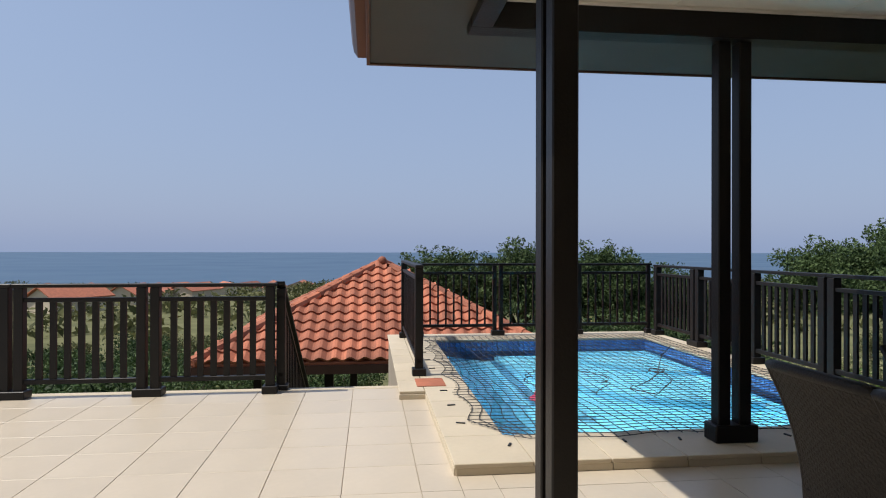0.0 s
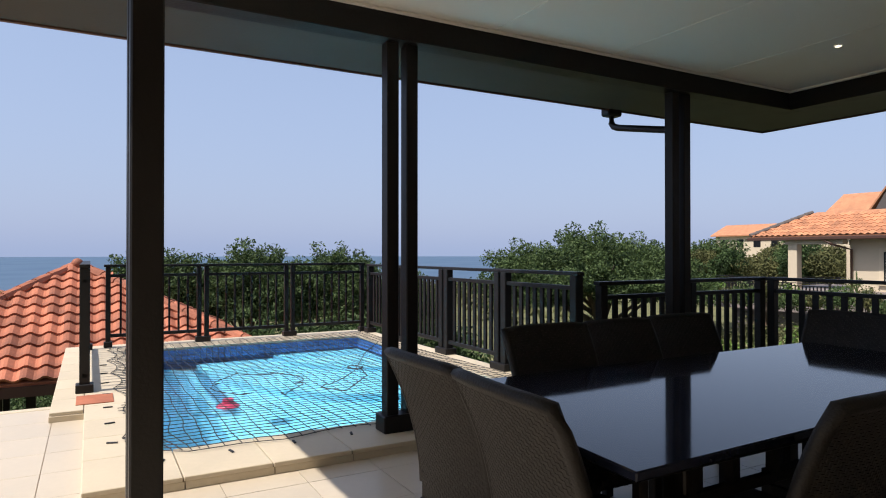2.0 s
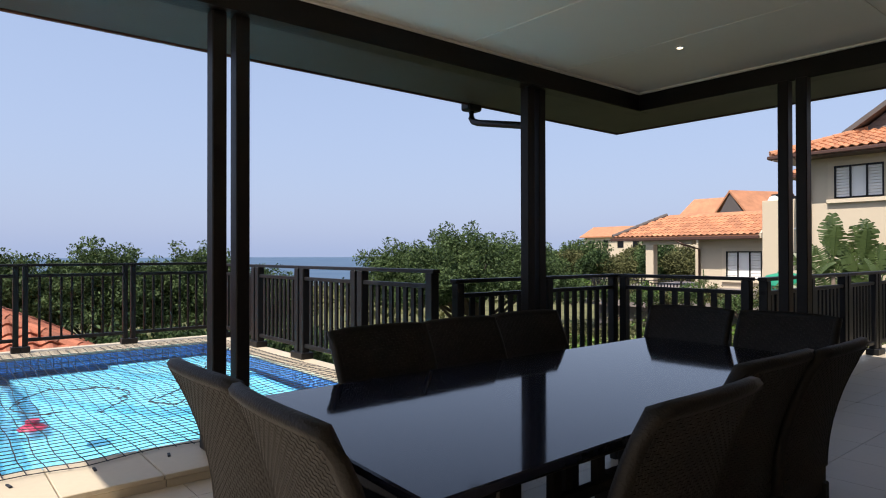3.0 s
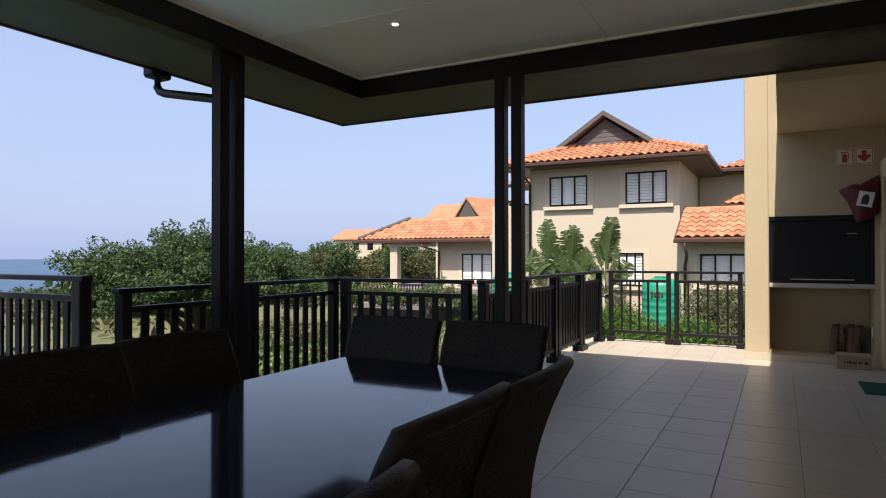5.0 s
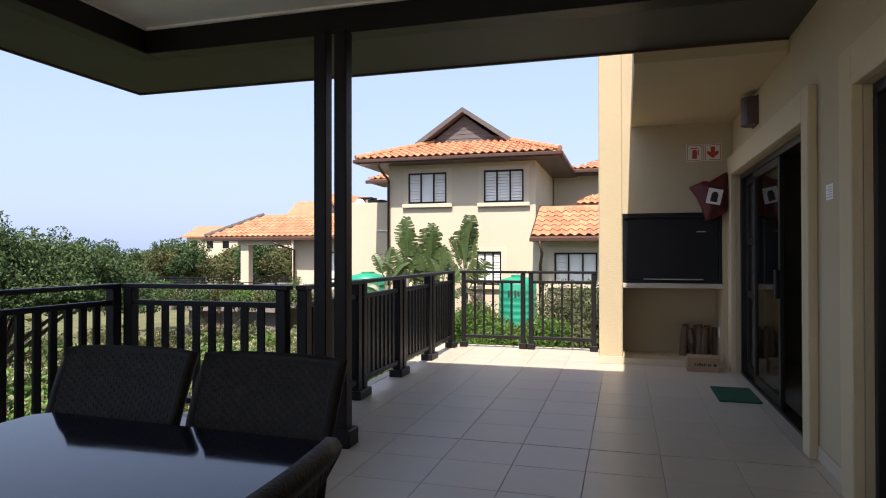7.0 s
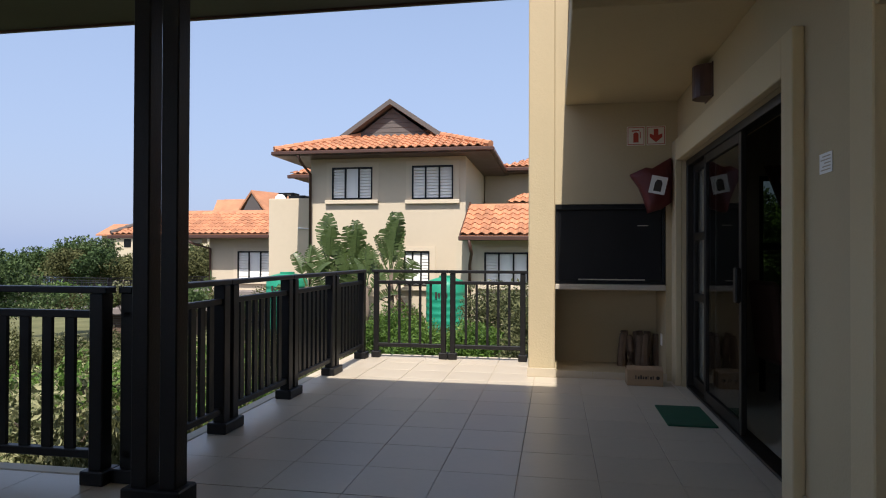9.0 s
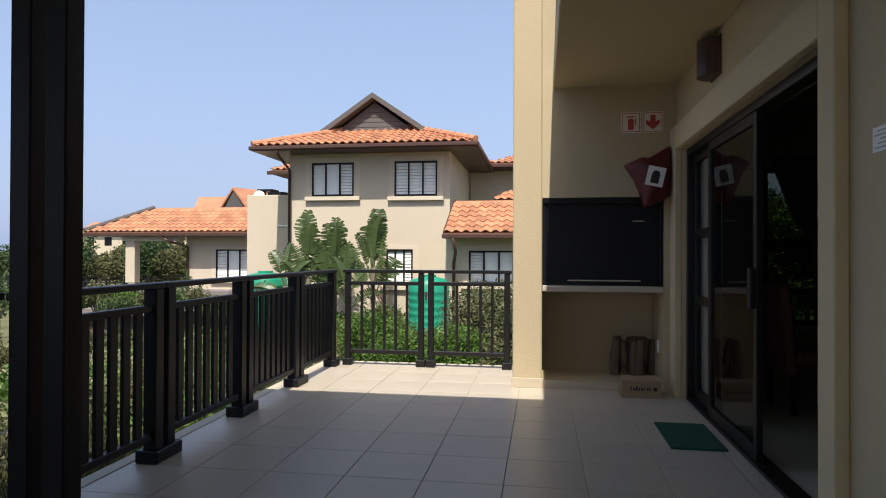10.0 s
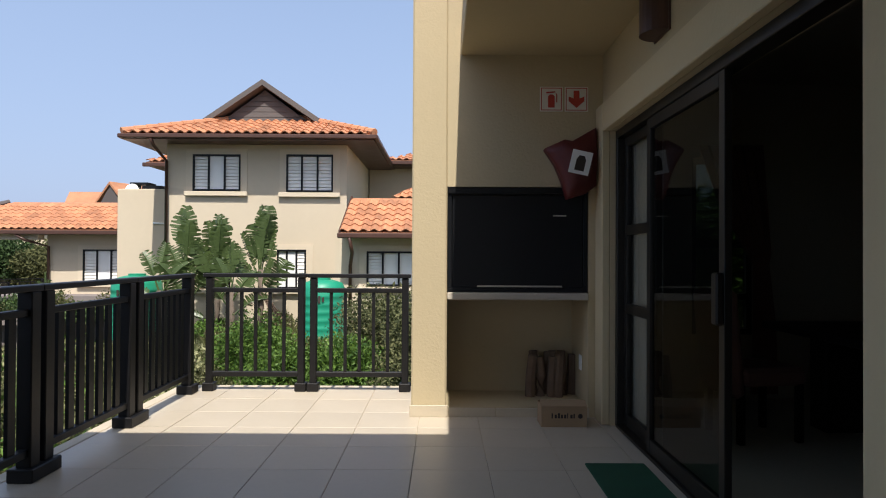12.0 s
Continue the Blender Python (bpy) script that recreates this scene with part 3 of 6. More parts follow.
structure(part("floor", boxed(1.02, 6.2, -2.9, 6.6, -0.12, -0.004), M_TILE_FAR), "pale tiled floor of the room indoors", "floor")
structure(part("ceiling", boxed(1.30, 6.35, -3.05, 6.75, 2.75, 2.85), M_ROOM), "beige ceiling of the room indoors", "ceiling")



# ---- dining set ----
TX0, TX1, TY0, TY1, TZ = -2.10, -0.86, -2.86, -0.10, 0.74
table = thing("dining_table", "long dark table with a polished black granite top", "table", pose(0, 0, 0))
top_bm = bmesh.new()
prism(top_bm, [(x, y, TZ - 0.03) for x, y in ((-2.08, -2.81), (-0.83, -2.89), (-0.90, -0.13), (-0.97, -0.09), (-2.03, -0.03), (-2.085, -0.08))], (0, 0, 0.03))
bmesh.ops.bevel(top_bm, geom=top_bm.edges[:], offset=0.005, segments=1, affect="EDGES")
part("tabletop", top_bm, M_GRANITE, table, "polished black granite slab")
leg = None
for x in (TX0 + 0.14, TX1 - 0.14):
    for y in (TY0 + 0.35, (TY0 + TY1) / 2, TY1 - 0.35):
        if leg is None:
            leg = part("leg", boxed(-0.045, 0.045, -0.045, 0.045, 0, TZ - 0.03, bevel=0.006), M_TIMBER, table)
            leg.location = (x, y, 0)
        else:
            share("leg", leg.data, table, pose(x, y, 0))
ap = bmesh.new()
for x in (TX0 + 0.10, TX1 - 0.10):
    box(ap, x - 0.02, x + 0.02, TY0 + 0.1, TY1 - 0.1, TZ - 0.085, TZ - 0.03, 0.003)
for y in (TY0 + 0.1, TY1 - 0.1):
    box(ap, TX0 + 0.1, TX1 - 0.1, y - 0.02, y + 0.02, TZ - 0.085, TZ - 0.03, 0.003)
part("apron", ap, M_TIMBER, table)
lat = bmesh.new()
for x in (TX0 + 0.10, TX1 - 0.10):
    box(lat, x - 0.015, x + 0.015, TY0 + 0.1, TY1 - 0.1, TZ - 0.20, TZ - 0.165, 0.002)
    n = 12
    for i in range(n + 1):
        y = TY0 + 0.12 + (TY1 - TY0 - 0.24) * i / n
        box(lat, x - 0.014, x + 0.014, y - 0.018, y + 0.018, TZ - 0.166, TZ - 0.084)
part("lattice_rail", lat, M_TIMBER, table)


def weave(bm, fn, nu, nv, d):
    """A woven sheet: short strands lying over and under a bent panel fn(u, v) -> point and normal."""
    for i in range(nu):
        for j in range(nv):
            u0, u1, v0, v1 = i / nu, (i + 1) / nu, j / nv, (j + 1) / nv
            up = d if (i + j) % 2 else -d * 0.2
            vs = []
            for u, v, k in ((u0, v0, 0.0), (u1, v0, 0.0), (u1, v1, 0.0), (u0, v1, 0.0)):
                p, nrm = fn(u, v)
                vs.append(p)
            pc, nc = fn((u0 + u1) / 2, (v0 + v1) / 2)
            e = 0.07 * (u1 - u0)
            a = [bm.verts.new(fn(u, v)[0] + fn(u, v)[1] * up) for u, v in ((u0 + e, v0), (u1 - e, v0), (u1 - e, v1), (u0 + e, v1))]
            b = [bm.verts.new(q) for q in vs]
            bm.faces.new(a)
            for k in range(4):
                bm.faces.new((b[k], b[(k + 1) % 4], a[(k + 1) % 4], a[k]))


def chair_prototype():
    """Woven dining chair, at the origin, facing +y, its back at y < 0."""
    t = thing("dining_chair", "dark brown woven wicker dining chair with a high curved back", "chair", pose(0, 0, 0), "chairs round the table")
    W, T = 0.270, 0.04

    def back(u, v, off):
        z = 0.36 + 0.555 * v
        w = W * (1.0 - 0.06 * (1 - v))
        x = (u * 2 - 1) * w
        y = -0.19 - 0.01 * v - 0.15 * v * v + 0.022 * ((u * 2 - 1) ** 2) + off
        z += 0.004 * (1 - (u * 2 - 1) ** 2) * v
        n = Vector((-(u * 2 - 1) * 0.25, -1 if off < 0 else 1, 0.15 + 0.3 * v * (1 if off > 0 else -1))).normalized()
        return Vector((x, y, z)), n

    bm = bmesh.new()
    weave(bm, lambda u, v: back(u, v, -T / 2), 30, 44, 0.0014)
    part("backrest", bm, M_WICKER, t)
    bm = bmesh.new()
    weave(bm, lambda u, v: back(u, v, T / 2), 30, 44, 0.0014)
    part("backrest_front", bm, M_WICKER, t)
    bm = bmesh.new()
    ring = [back(0, k / 8, 0)[0] for k in range(9)] + [back(k / 8, 1, 0)[0] for k in range(1, 9)] + [back(1, 1 - k / 8, 0)[0] for k in range(1, 9)]
    tube(bm, ring, T / 2 + 0.004, 7)
    part("back_frame", bm, M_WICKER, t, smooth=True)
    bm = bmesh.new()
    box(bm, -0.25, 0.25, -0.2, 0.27, 0.36, 0.43, 0.02)
    part("seat", bm, M_WICKER, t)
    bm = bmesh.new()
    weave(bm, lambda u, v: (Vector(((u * 2 - 1) * 0.235, 0.271, 0.26 + 0.16 * v)), Vector((0, 1, 0))), 18, 8, 0.003)
    box(bm, -0.24, 0.24, -0.19, 0.268, 0.26, 0.362)
    part("seat_skirt", bm, M_WICKER, t)
    lg = None
    for x in (-0.215, 0.215):
        for y in (-0.18, 0.235):
            if lg is None:
                lg = part("leg", boxed(-0.024, 0.024, -0.024, 0.024, 0.0, 0.3, bevel=0.005), M_WICKER, t)
                lg.location = (x, y, 0)
            else:
                share("leg", lg.data, t, pose(x, y, 0))
    return t


chair = chair_prototype()
spots = [(-1.75, -2.74, 1), (-1.17, -2.76, -3), (-1.91, -0.13, 182), (-1.32, -0.13, 178)]
for k, y in enumerate((-2.00, -1.47, -0.92)):
    spots.append(((-2.01, -2.02, -2.06)[k], y, (-90, -88, -92)[k]))
for k, y in enumerate((-2.18, -1.46, -0.95)):
    spots.append(((-0.89, -1.01, -0.98)[k], y, (91, 89, 92)[k]))
chair.matrix_basis = pose(spots[0][0], spots[0][1], 0, 0, 0, spots[0][2])
for x, y, a in spots[1:]:
    copy_thing(chair, pose(x, y, 0, 0, 0, a))


# ---- barbecue niche and the things round it ----
braai = thing("built_in_barbecue", "black steel built-in barbecue with closed doors in the wall niche", "barbecue", pose(0, 0, 0))
part("body", boxed(-0.125, 0.945, BY + 0.03, BY + 0.5, 0.955, 1.755), M_BLACK, braai)
frm = bmesh.new()
box(frm, -0.125, 0.945, BY + 0.002, BY + 0.03, 1.70, 1.755, 0.003)
box(frm, -0.125, 0.945, BY + 0.002, BY + 0.03, 0.955, 0.985, 0.003)
box(frm, -0.125, -0.095, BY + 0.002, BY + 0.03, 0.985, 1.70, 0.003)
box(frm, 0.915, 0.945, BY + 0.002, BY + 0.03, 0.985, 1.70, 0.003)
part("frame", frm, M_BLACK, braai)
for a, b in ((-0.09, 0.91),):
    dr = part("door", boxed(a, b, BY + 0.012, BY + 0.029, 0.99, 1.695, bevel=0.003), M_BLACK, braai)
part("handle", boxed(0.68, 0.78, BY - 0.008, BY + 0.012, 1.535, 1.545, bevel=0.002), M_SHELF, braai, "thin bright handle")
part("tray_lip", boxed(0.1, 0.75, BY - 0.004, BY + 0.02, 0.992, 1.004, bevel=0.002), M_SHELF, braai)
part("hood_lip", boxed(-0.125, 0.945, BY - 0.015, BY + 0.01, 1.71, 1.72), M_BLACK, braai)
shelf = part("niche_shelf", boxed(-0.128, 0.948, BY - 0.025, 6.495, 0.895, 0.95, bevel=0.006), M_SHELF)
tagged(shelf, "pale concrete shelf below the barbecue", "shelf")

rack = thing("firewood_bundle", "small split logs standing in the niche below the shelf", "firewood", pose(0.56, 6.28, 0.076), "firewood in the niche")
k = 0
for x, y, h, a in ((0, 0, 0.34, 4), (0.09, 0.03, 0.32, -3), (0.18, 0.0, 0.33, 2), (0.05, 0.1, 0.36, -2), (0.15, 0.11, 0.35, 3)):
    bm = bmesh.new()
    tube(bm, [(x, y, 0), (x + 0.005, y, h / 2), (x + radians(a) * h, y, h)], 0.042, 7, 0.038)
    part("log", bm, M_LOG, rack)
copy_thing(rack, pose(0.79, 6.27, 0.076, 0, 0, 40))

mat_bm = boxed(0.68, 1.03, 4.18, 4.80, 0.0, 0.014, bevel=0.004)
tagged(part("door_mat", mat_bm, M_GREEN_MAT), "dark green bristle door mat on the tiles", "mat")

carton = thing("cardboard_box", "small brown cardboard box with a dark printed mark", "box", pose(0.55, 5.62, 0.0))
cm = bmesh.new()
box(cm, 0, 0.33, 0, 0.18, 0, 0.15, 0.003)
part("body", cm, M_CARD, carton)
for k, (rx, y0) in enumerate(((25, 0.0), (-20, 0.18))):
    fb = boxed(0.0, 0.33, 0.0, 0.07, 0.0, 0.003)
    fl = part("flap", fb, M_CARD, carton)
    fl.matrix_basis = pose(0, y0, 0.15, rx if k == 0 else 180 - 20, 0, 0)
mk = bmesh.new()
for i, (w, h) in enumerate(((0.012, 0.035), (0.02, 0.026), (0.02, 0.036), (0.018, 0.026), (0.02, 0.026), (0.008, 0.036), (0.02, 0.026), (0.012, 0.032))):
    x = 0.075 + i * 0.0225
    box(mk, x, x + w * 0.8, -0.002, 0.0, 0.065, 0.065 + h)
part("printed_mark", mk, M_INK, carton, "row of dark print bars")
rbm = bmesh.new()
tube(rbm, [(0.282, -0.002, 0.08), (0.282, 0.0, 0.08)], 0.017, 14)
part("printed_disc", rbm, M_INK, carton)
pk = bmesh.new()
tube(pk, [(0.05, 0.05, 0.152), (0.16, 0.09, 0.158), (0.28, 0.08, 0.165)], 0.008, 6)
tube(pk, [(0.10, 0.11, 0.153), (0.2, 0.07, 0.172)], 0.007, 6)
tagged(part("braai_tongs", pk, M_WHITE), "pale tongs lying on the cardboard box", "tongs").matrix_basis = pose(0.55, 5.62, 0.0)


def safety_sign(x0, x1, shape, label):
    s = thing("safety_sign", label, "sign", pose(x0, BY, 2.34), "safety signs on the wall")
    w = x1 - x0
    part("board", boxed(0, w, -0.006, -0.001, 0, 0.19, bevel=0.001), M_SIGN, s)
    bd = bmesh.new()
    for a in ((0.008, w - 0.008, 0.176, 0.182), (0.008, w - 0.008, 0.008, 0.014), (0.008, 0.014, 0.014, 0.176), (w - 0.014, w - 0.008, 0.014, 0.176)):
        box(bd, a[0], a[1], -0.0075, -0.006, a[2], a[3])
    part("border", bd, M_SIGN_RED, s)
    pic = bmesh.new()
    c = w / 2
    if shape == "arrow":
        prism(pic, [(c - 0.022, -0.0085, 0.16), (c + 0.022, -0.0085, 0.16), (c + 0.022, -0.0085, 0.10), (c + 0.06, -0.0085, 0.115), (c + 0.06, -0.0085, 0.08), (c, -0.0085, 0.028), (c - 0.06, -0.0085, 0.08), (c - 0.06, -0.0085, 0.115), (c - 0.022, -0.0085, 0.10)], (0, 0.0025, 0))
    else:
        prism(pic, [(c - 0.025, -0.0085, 0.03), (c + 0.025, -0.0085, 0.03), (c + 0.025, -0.0085, 0.115), (c + 0.012, -0.0085, 0.13), (c - 0.012, -0.0085, 0.13), (c - 0.025, -0.0085, 0.115)], (0, 0.0025, 0))
        prism(pic, [(c - 0.04, -0.0085, 0.138), (c + 0.03, -0.0085, 0.145), (c + 0.03, -0.0085, 0.155), (c - 0.04, -0.0085, 0.15)], (0, 0.0025, 0))
        prism(pic, [(c + 0.03, -0.0085, 0.145), (c + 0.045, -0.0085, 0.13), (c + 0.045, -0.0085, 0.07), (c + 0.037, -0.0085, 0.07), (c + 0.037, -0.0085, 0.13)], (0, 0.0025, 0))
    part("pictogram", pic, M_SIGN_RED, s)
    return s


safety_sign(0.575, 0.75, "bottle", "square cream fire extinguisher sign with a red picture")
safety_sign(0.765, 0.945, "arrow", "square cream sign with a red downward arrow")

# red cover hanging over a wall-mounted extinguisher
cov = thing("extinguisher_cover", "dark red plastic cover with a white pictogram hanging on the wall", "cover", pose(0, BY, 0))
cb2 = bmesh.new()
outline = [(0.60, 2.04), (0.74, 2.10), (0.80, 2.09), (0.985, 2.20), (0.99, 1.98), (0.985, 1.76), (0.90, 1.70), (0.77, 1.66), (0.73, 1.80), (0.68, 1.92)]
front = [cb2.verts.new((x, -0.10 - 0.05 * math.sin((x - 0.6) * 8), z)) for x, z in outline]
back_v = [cb2.verts.new((x, -0.008, z)) for x, z in outline]
cen = cb2.verts.new((0.83, -0.19, 1.93))
n = len(outline)
for i in range(n):
    j = (i + 1) % n
    cb2.faces.new((front[i], front[j], cen))
    cb2.faces.new((back_v[i], back_v[j], front[j], front[i]))
cb2.faces.new(list(reversed(back_v)))
bmesh.ops.subdivide_edges(cb2, edges=cb2.edges[:], cuts=2, use_grid_fill=True)
for v in cb2.verts:
    if v.co.y < -0.02:
        v.co.y += 0.018 * noise.noise((v.co.x * 14, v.co.z * 14, 1.0))
bmesh.ops.recalc_face_normals(cb2, faces=cb2.faces[:])
part("cover_body", cb2, M_RED_CLOTH, cov, smooth=True)
wl = bmesh.new()
tm = pose(0.845, -0.205, 1.92, 8, 12, 0)
box(wl, -0.075, 0.075, -0.003, 0.003, -0.085, 0.085, m=tm)
part("label_patch", wl, M_WHITE, cov, "white square patch")
pc = bmesh.new()
prism(pc, [tm @ Vector(p) for p in ((-0.035, -0.006, -0.06), (0.035, -0.006, -0.06), (0.035, -0.006, 0.02), (0.02, -0.006, 0.05), (-0.02, -0.006, 0.05), (-0.035, -0.006, 0.02))], (0, 0.002, 0))
part("pictogram", pc, M_INK, cov)

scon = thing("wall_light", "dark brown half-round up and down wall light", "wall light", pose(WX, 4.58, 2.47))
sb = bmesh.new()
pts = [(-0.13 * math.sin(math.pi * i / 12), 0.12 * math.cos(math.pi * i / 12), 0.0) for i in range(13)]
prism(sb, pts, (0, 0, 0.25))
part("shade", sb, M_GUTTER, scon)
part("backplate", boxed(-0.012, 0.0, -0.125, 0.125, -0.01, 0.26, bevel=0.003), M_GUTTER, scon)

nt = thing("wall_notice", "small white printed notice on the house wall", "notice", pose(WX, 2.42, 1.61))
part("sheet", boxed(-0.004, -0.001, -0.065, 0.065, 0, 0.09), M_WHITE, nt)
bars = bmesh.new()
for i in range(5):
    box(bars, -0.0055, -0.004, -0.052, 0.05 - 0.02 * (i % 3), 0.012 + i * 0.015, 0.017 + i * 0.015)
part("print_lines", bars, M_SHELF, nt)

sk2 = thing("wall_socket", "white wall socket plate in the niche", "socket", pose(0.95, 6.15, 0.38))
part("plate", boxed(-0.008, 0.0, -0.04, 0.04, -0.06, 0.06, bevel=0.002), M_WHITE, sk2)
part("rocker", boxed(-0.012, -0.008, -0.012, 0.012, -0.02, 0.02), M_WHITE, sk2)

for x, y in ((-2.5, 1.1), (-2.5, -1.9), (-0.2, 1.1), (-0.2, -1.9)):
    dl = thing("downlight", "small round recessed ceiling downlight", "downlight", pose(x, y, CZ), "ceiling downlights")
    b1 = bmesh.new()
    tube(b1, [(0, 0, -0.008), (0, 0, -0.0005)], 0.036, 18)
    part("bezel", b1, M_WHITE, dl)
    b2 = bmesh.new()
    tube(b2, [(0, 0, -0.011), (0, 0, -0.008)], 0.022, 14)
    part("lens", b2, M_SCREEN, dl)

dp = thing("downpipe", "black rain downpipe bending from the gutter to the post", "downpipe", pose(0, 0, 0))
d1 = bmesh.new()
box(d1, -4.80, -4.66, 0.70, 0.90, EZ - 0.06, EZ + 0.05, 0.02)
part("outlet", d1, M_STEEL, dp)
d2 = bmesh.new()
tube(d2, [(-4.73, 0.80, EZ - 0.05), (-4.73, 0.80, EZ - 0.13), (-4.70, 0.80, EZ - 0.17), (-4.62, 0.79, EZ - 0.20), (-3.86, 0.70, EZ - 0.36), (-3.82, 0.70, EZ - 0.42), (-3.82, 0.70, 0.03)], 0.036, 10)
part("pipe", d2, M_STEEL, dp, smooth=True)

# ---- indoors, seen through the open door ----
def upholstered_chair(m):
    t = thing("upholstered_chair", "tan upholstered dining chair with dark legs indoors", "chair", m, "chairs indoors")
    bm = boxed(-0.23, 0.23, -0.22, 0.24, 0.38, 0.50, bevel=0.03)
    part("seat", bm, M_CHAIR_FABRIC, t)
    bm = boxed(-0.23, 0.23, -0.28, -0.19, 0.30, 1.02, bevel=0.035)
    for v in bm.verts:
        v.co.y -= max(0, v.co.z - 0.5) * 0.12
    part("backrest", bm, M_CHAIR_FABRIC, t)
    for x in (-0.19, 0.19):
        for y in (-0.22, 0.2):
            part("leg", boxed(x - 0.02, x + 0.02, y - 0.02, y + 0.02, 0, 0.39), M_TIMBER, t)
    return t


uc = upholstered_chair(pose(1.99, 5.44, 0.0, 0, 0, -82))
copy_thing(uc, pose(3.45, 4.75, 0.0, 0, 0, 92))
it = thing("indoor_table", "dark wooden dining table indoors on block legs", "table", pose(2.75, 4.85, 0))
part("tabletop", boxed(-0.5, 0.5, -1.0, 1.0, 0.70, 0.75, bevel=0.006), M_TIMBER, it)
for y in (-0.75, 0.75):
    part("pedestal", boxed(-0.22, 0.22, y - 0.1, y + 0.1, 0.0, 0.70, bevel=0.006), M_TIMBER, it)
win = structure(thing("window_1", "dark framed window in the room's far wall", "window", pose(2.02, 6.66, 0.55)), "dark framed window with glazing bars indoors", "window")
wf = bmesh.new()
for a in ((0, 0.05, 0, 1.55), (0.49, 0.54, 0, 1.55), (0.05, 0.49, 0, 0.05), (0.05, 0.49, 1.5, 1.55), (0.05, 0.49, 0.30, 0.36), (0.05, 0.49, 0.76, 0.83)):
    box(wf, a[0], a[1], -0.03, 0.03, a[2], a[3])
part("window_frame", wf, M_BLACK, win)
part("pane", boxed(0.05, 0.49, -0.002, 0.002, 0.05, 1.5), M_TINTED, win).visible_shadow = False
cu = bmesh.new()
levels = [(1.65, 0.02, 0.60), (1.1, 0.22, 0.64), (0.72, 0.44, 0.66), (0.62, 0.50, 0.64), (0.1, 0.50, 0.70), (-0.5, 0.48, 0.72)]
rows = [[cu.verts.new((a + (b - a) * i / 24, -0.13 + 0.025 * math.sin(i * 1.6), z)) for i in range(25)] for z, a, b in levels]
for lo, hi in zip(rows, rows[1:]):
    for i in range(24):
        cu.faces.new((lo[i], lo[i + 1], hi[i + 1], hi[i]))
tagged(part("curtain", cu, M_CHAIR_FABRIC), "dim curtain tied back beside the window indoors", "curtain").matrix_basis = pose(2.02, 6.66, 0.55)
sh = bmesh.new()
for i in range(30):
    x0, x1 = i * 0.0215, (i + 1) * 0.0215
    y0, y1 = 0.012 * math.sin(i * 1.4), 0.012 * math.sin((i + 1) * 1.4)
    vs = [sh.verts.new(p) for p in ((y0, x0, 0.05), (y1, x1, 0.05), (y1, x1, 2.04), (y0, x0, 2.04))]
    sh.faces.new(vs)
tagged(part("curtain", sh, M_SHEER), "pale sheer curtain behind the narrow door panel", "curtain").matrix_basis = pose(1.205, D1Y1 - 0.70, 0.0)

# ---- pool net, float ----
def net_z(x, y):
    s = 0.085
    if PX0 < x < PX1 and PY0 < y < PY1:
        s -= 0.05 * min(1, 4 * (x - PX0) / 4.7, 4 * (PX1 - x) / 4.7) * min(1, 4 * (y - PY0) / 3.1, 4 * (PY1 - y) / 3.1)
    return s


def cord(bm, pts, r):
    rings = []
    for i, p in enumerate(pts):
        d = Vector(pts[min(i + 1, len(pts) - 1)]) - Vector(pts[max(i - 1, 0)])
        s = Vector((-d.y, d.x, 0)).normalized() * r
        p = Vector(p)
        rings.append([bm.verts.new(p + s), bm.verts.new(p + Vector((0, 0, r * 1.4))), bm.verts.new(p - s)])
    for a, b in zip(rings, rings[1:]):
        for j in range(3):
            bm.faces.new((a[j], a[(j + 1) % 3], b[(j + 1) % 3], b[j]))


NX0, NX1, NY_0, NY_1 = -8.95, -3.80, -3.98, -0.42
net = bmesh.new()
wob = lambda a, b, k: 0.022 * noise.noise((a * 0.9, b * 0.9, k)) + 0.01 * noise.noise((a * 3, b * 3, k))


def pull(x, y):
    """The net's border hangs in scallops between its anchors and cuts the near corner."""
    fy = max(0.0, 1 - (y - NY_0) / 0.5)
    fx = max(0.0, 1 - (NX1 - x) / 0.5)
    return -0.07 * fx * abs(math.sin(y * 4.2)) - 0.12 * fx * fy, 0.09 * fy * abs(math.sin(x * 3.6)) + 0.12 * fx * fy


nxs, nys = 52, 36
for i in range(nxs + 1):
    x = NX0 + (NX1 - NX0) * i / nxs
    cord(net, [(x + wob(x, y, 1) * 2.2 + pull(x, y)[0], y + pull(x, y)[1], net_z(x, y)) for y in np.linspace(NY_0, NY_1, 27)], 0.0036)
for j in range(nys + 1):
    y = NY_0 + (NY_1 - NY_0) * j / nys
    cord(net, [(x + pull(x, y)[0], y + wob(x, y, 2) * 2.2 + pull(x, y)[1], net_z(x, y)) for x in np.linspace(NX0, NX1, 38)], 0.0036)
nt_ob = part("pool_net", net, M_NET)
tagged(nt_ob, "black knotted safety net stretched over the pool", "pool net", kind="stuff")
rope = bmesh.new()
loop = [(-7.7, -0.68, 0.09), (-7.0, -1.15, 0.085), (-6.1, -1.62, 0.08), (-5.9, -1.72, 0.085), (-5.6, -1.95, 0.08), (-5.35, -2.2, 0.08)]
cord(rope, loop, 0.006)
cord(rope, [(-6.05, -1.6, 0.085), (-5.6, -1.7, 0.085), (-5.2, -2.0, 0.085), (-5.0, -2.15, 0.085), (-5.25, -2.3, 0.085), (-5.4, -2.2, 0.085)], 0.006)
cord(rope, [(-6.05 + 0.09 * math.cos(a) + 0.03 * math.cos(3 * a), -1.66 + 0.09 * math.sin(a), 0.09) for a in np.linspace(0, 9, 24)], 0.007)
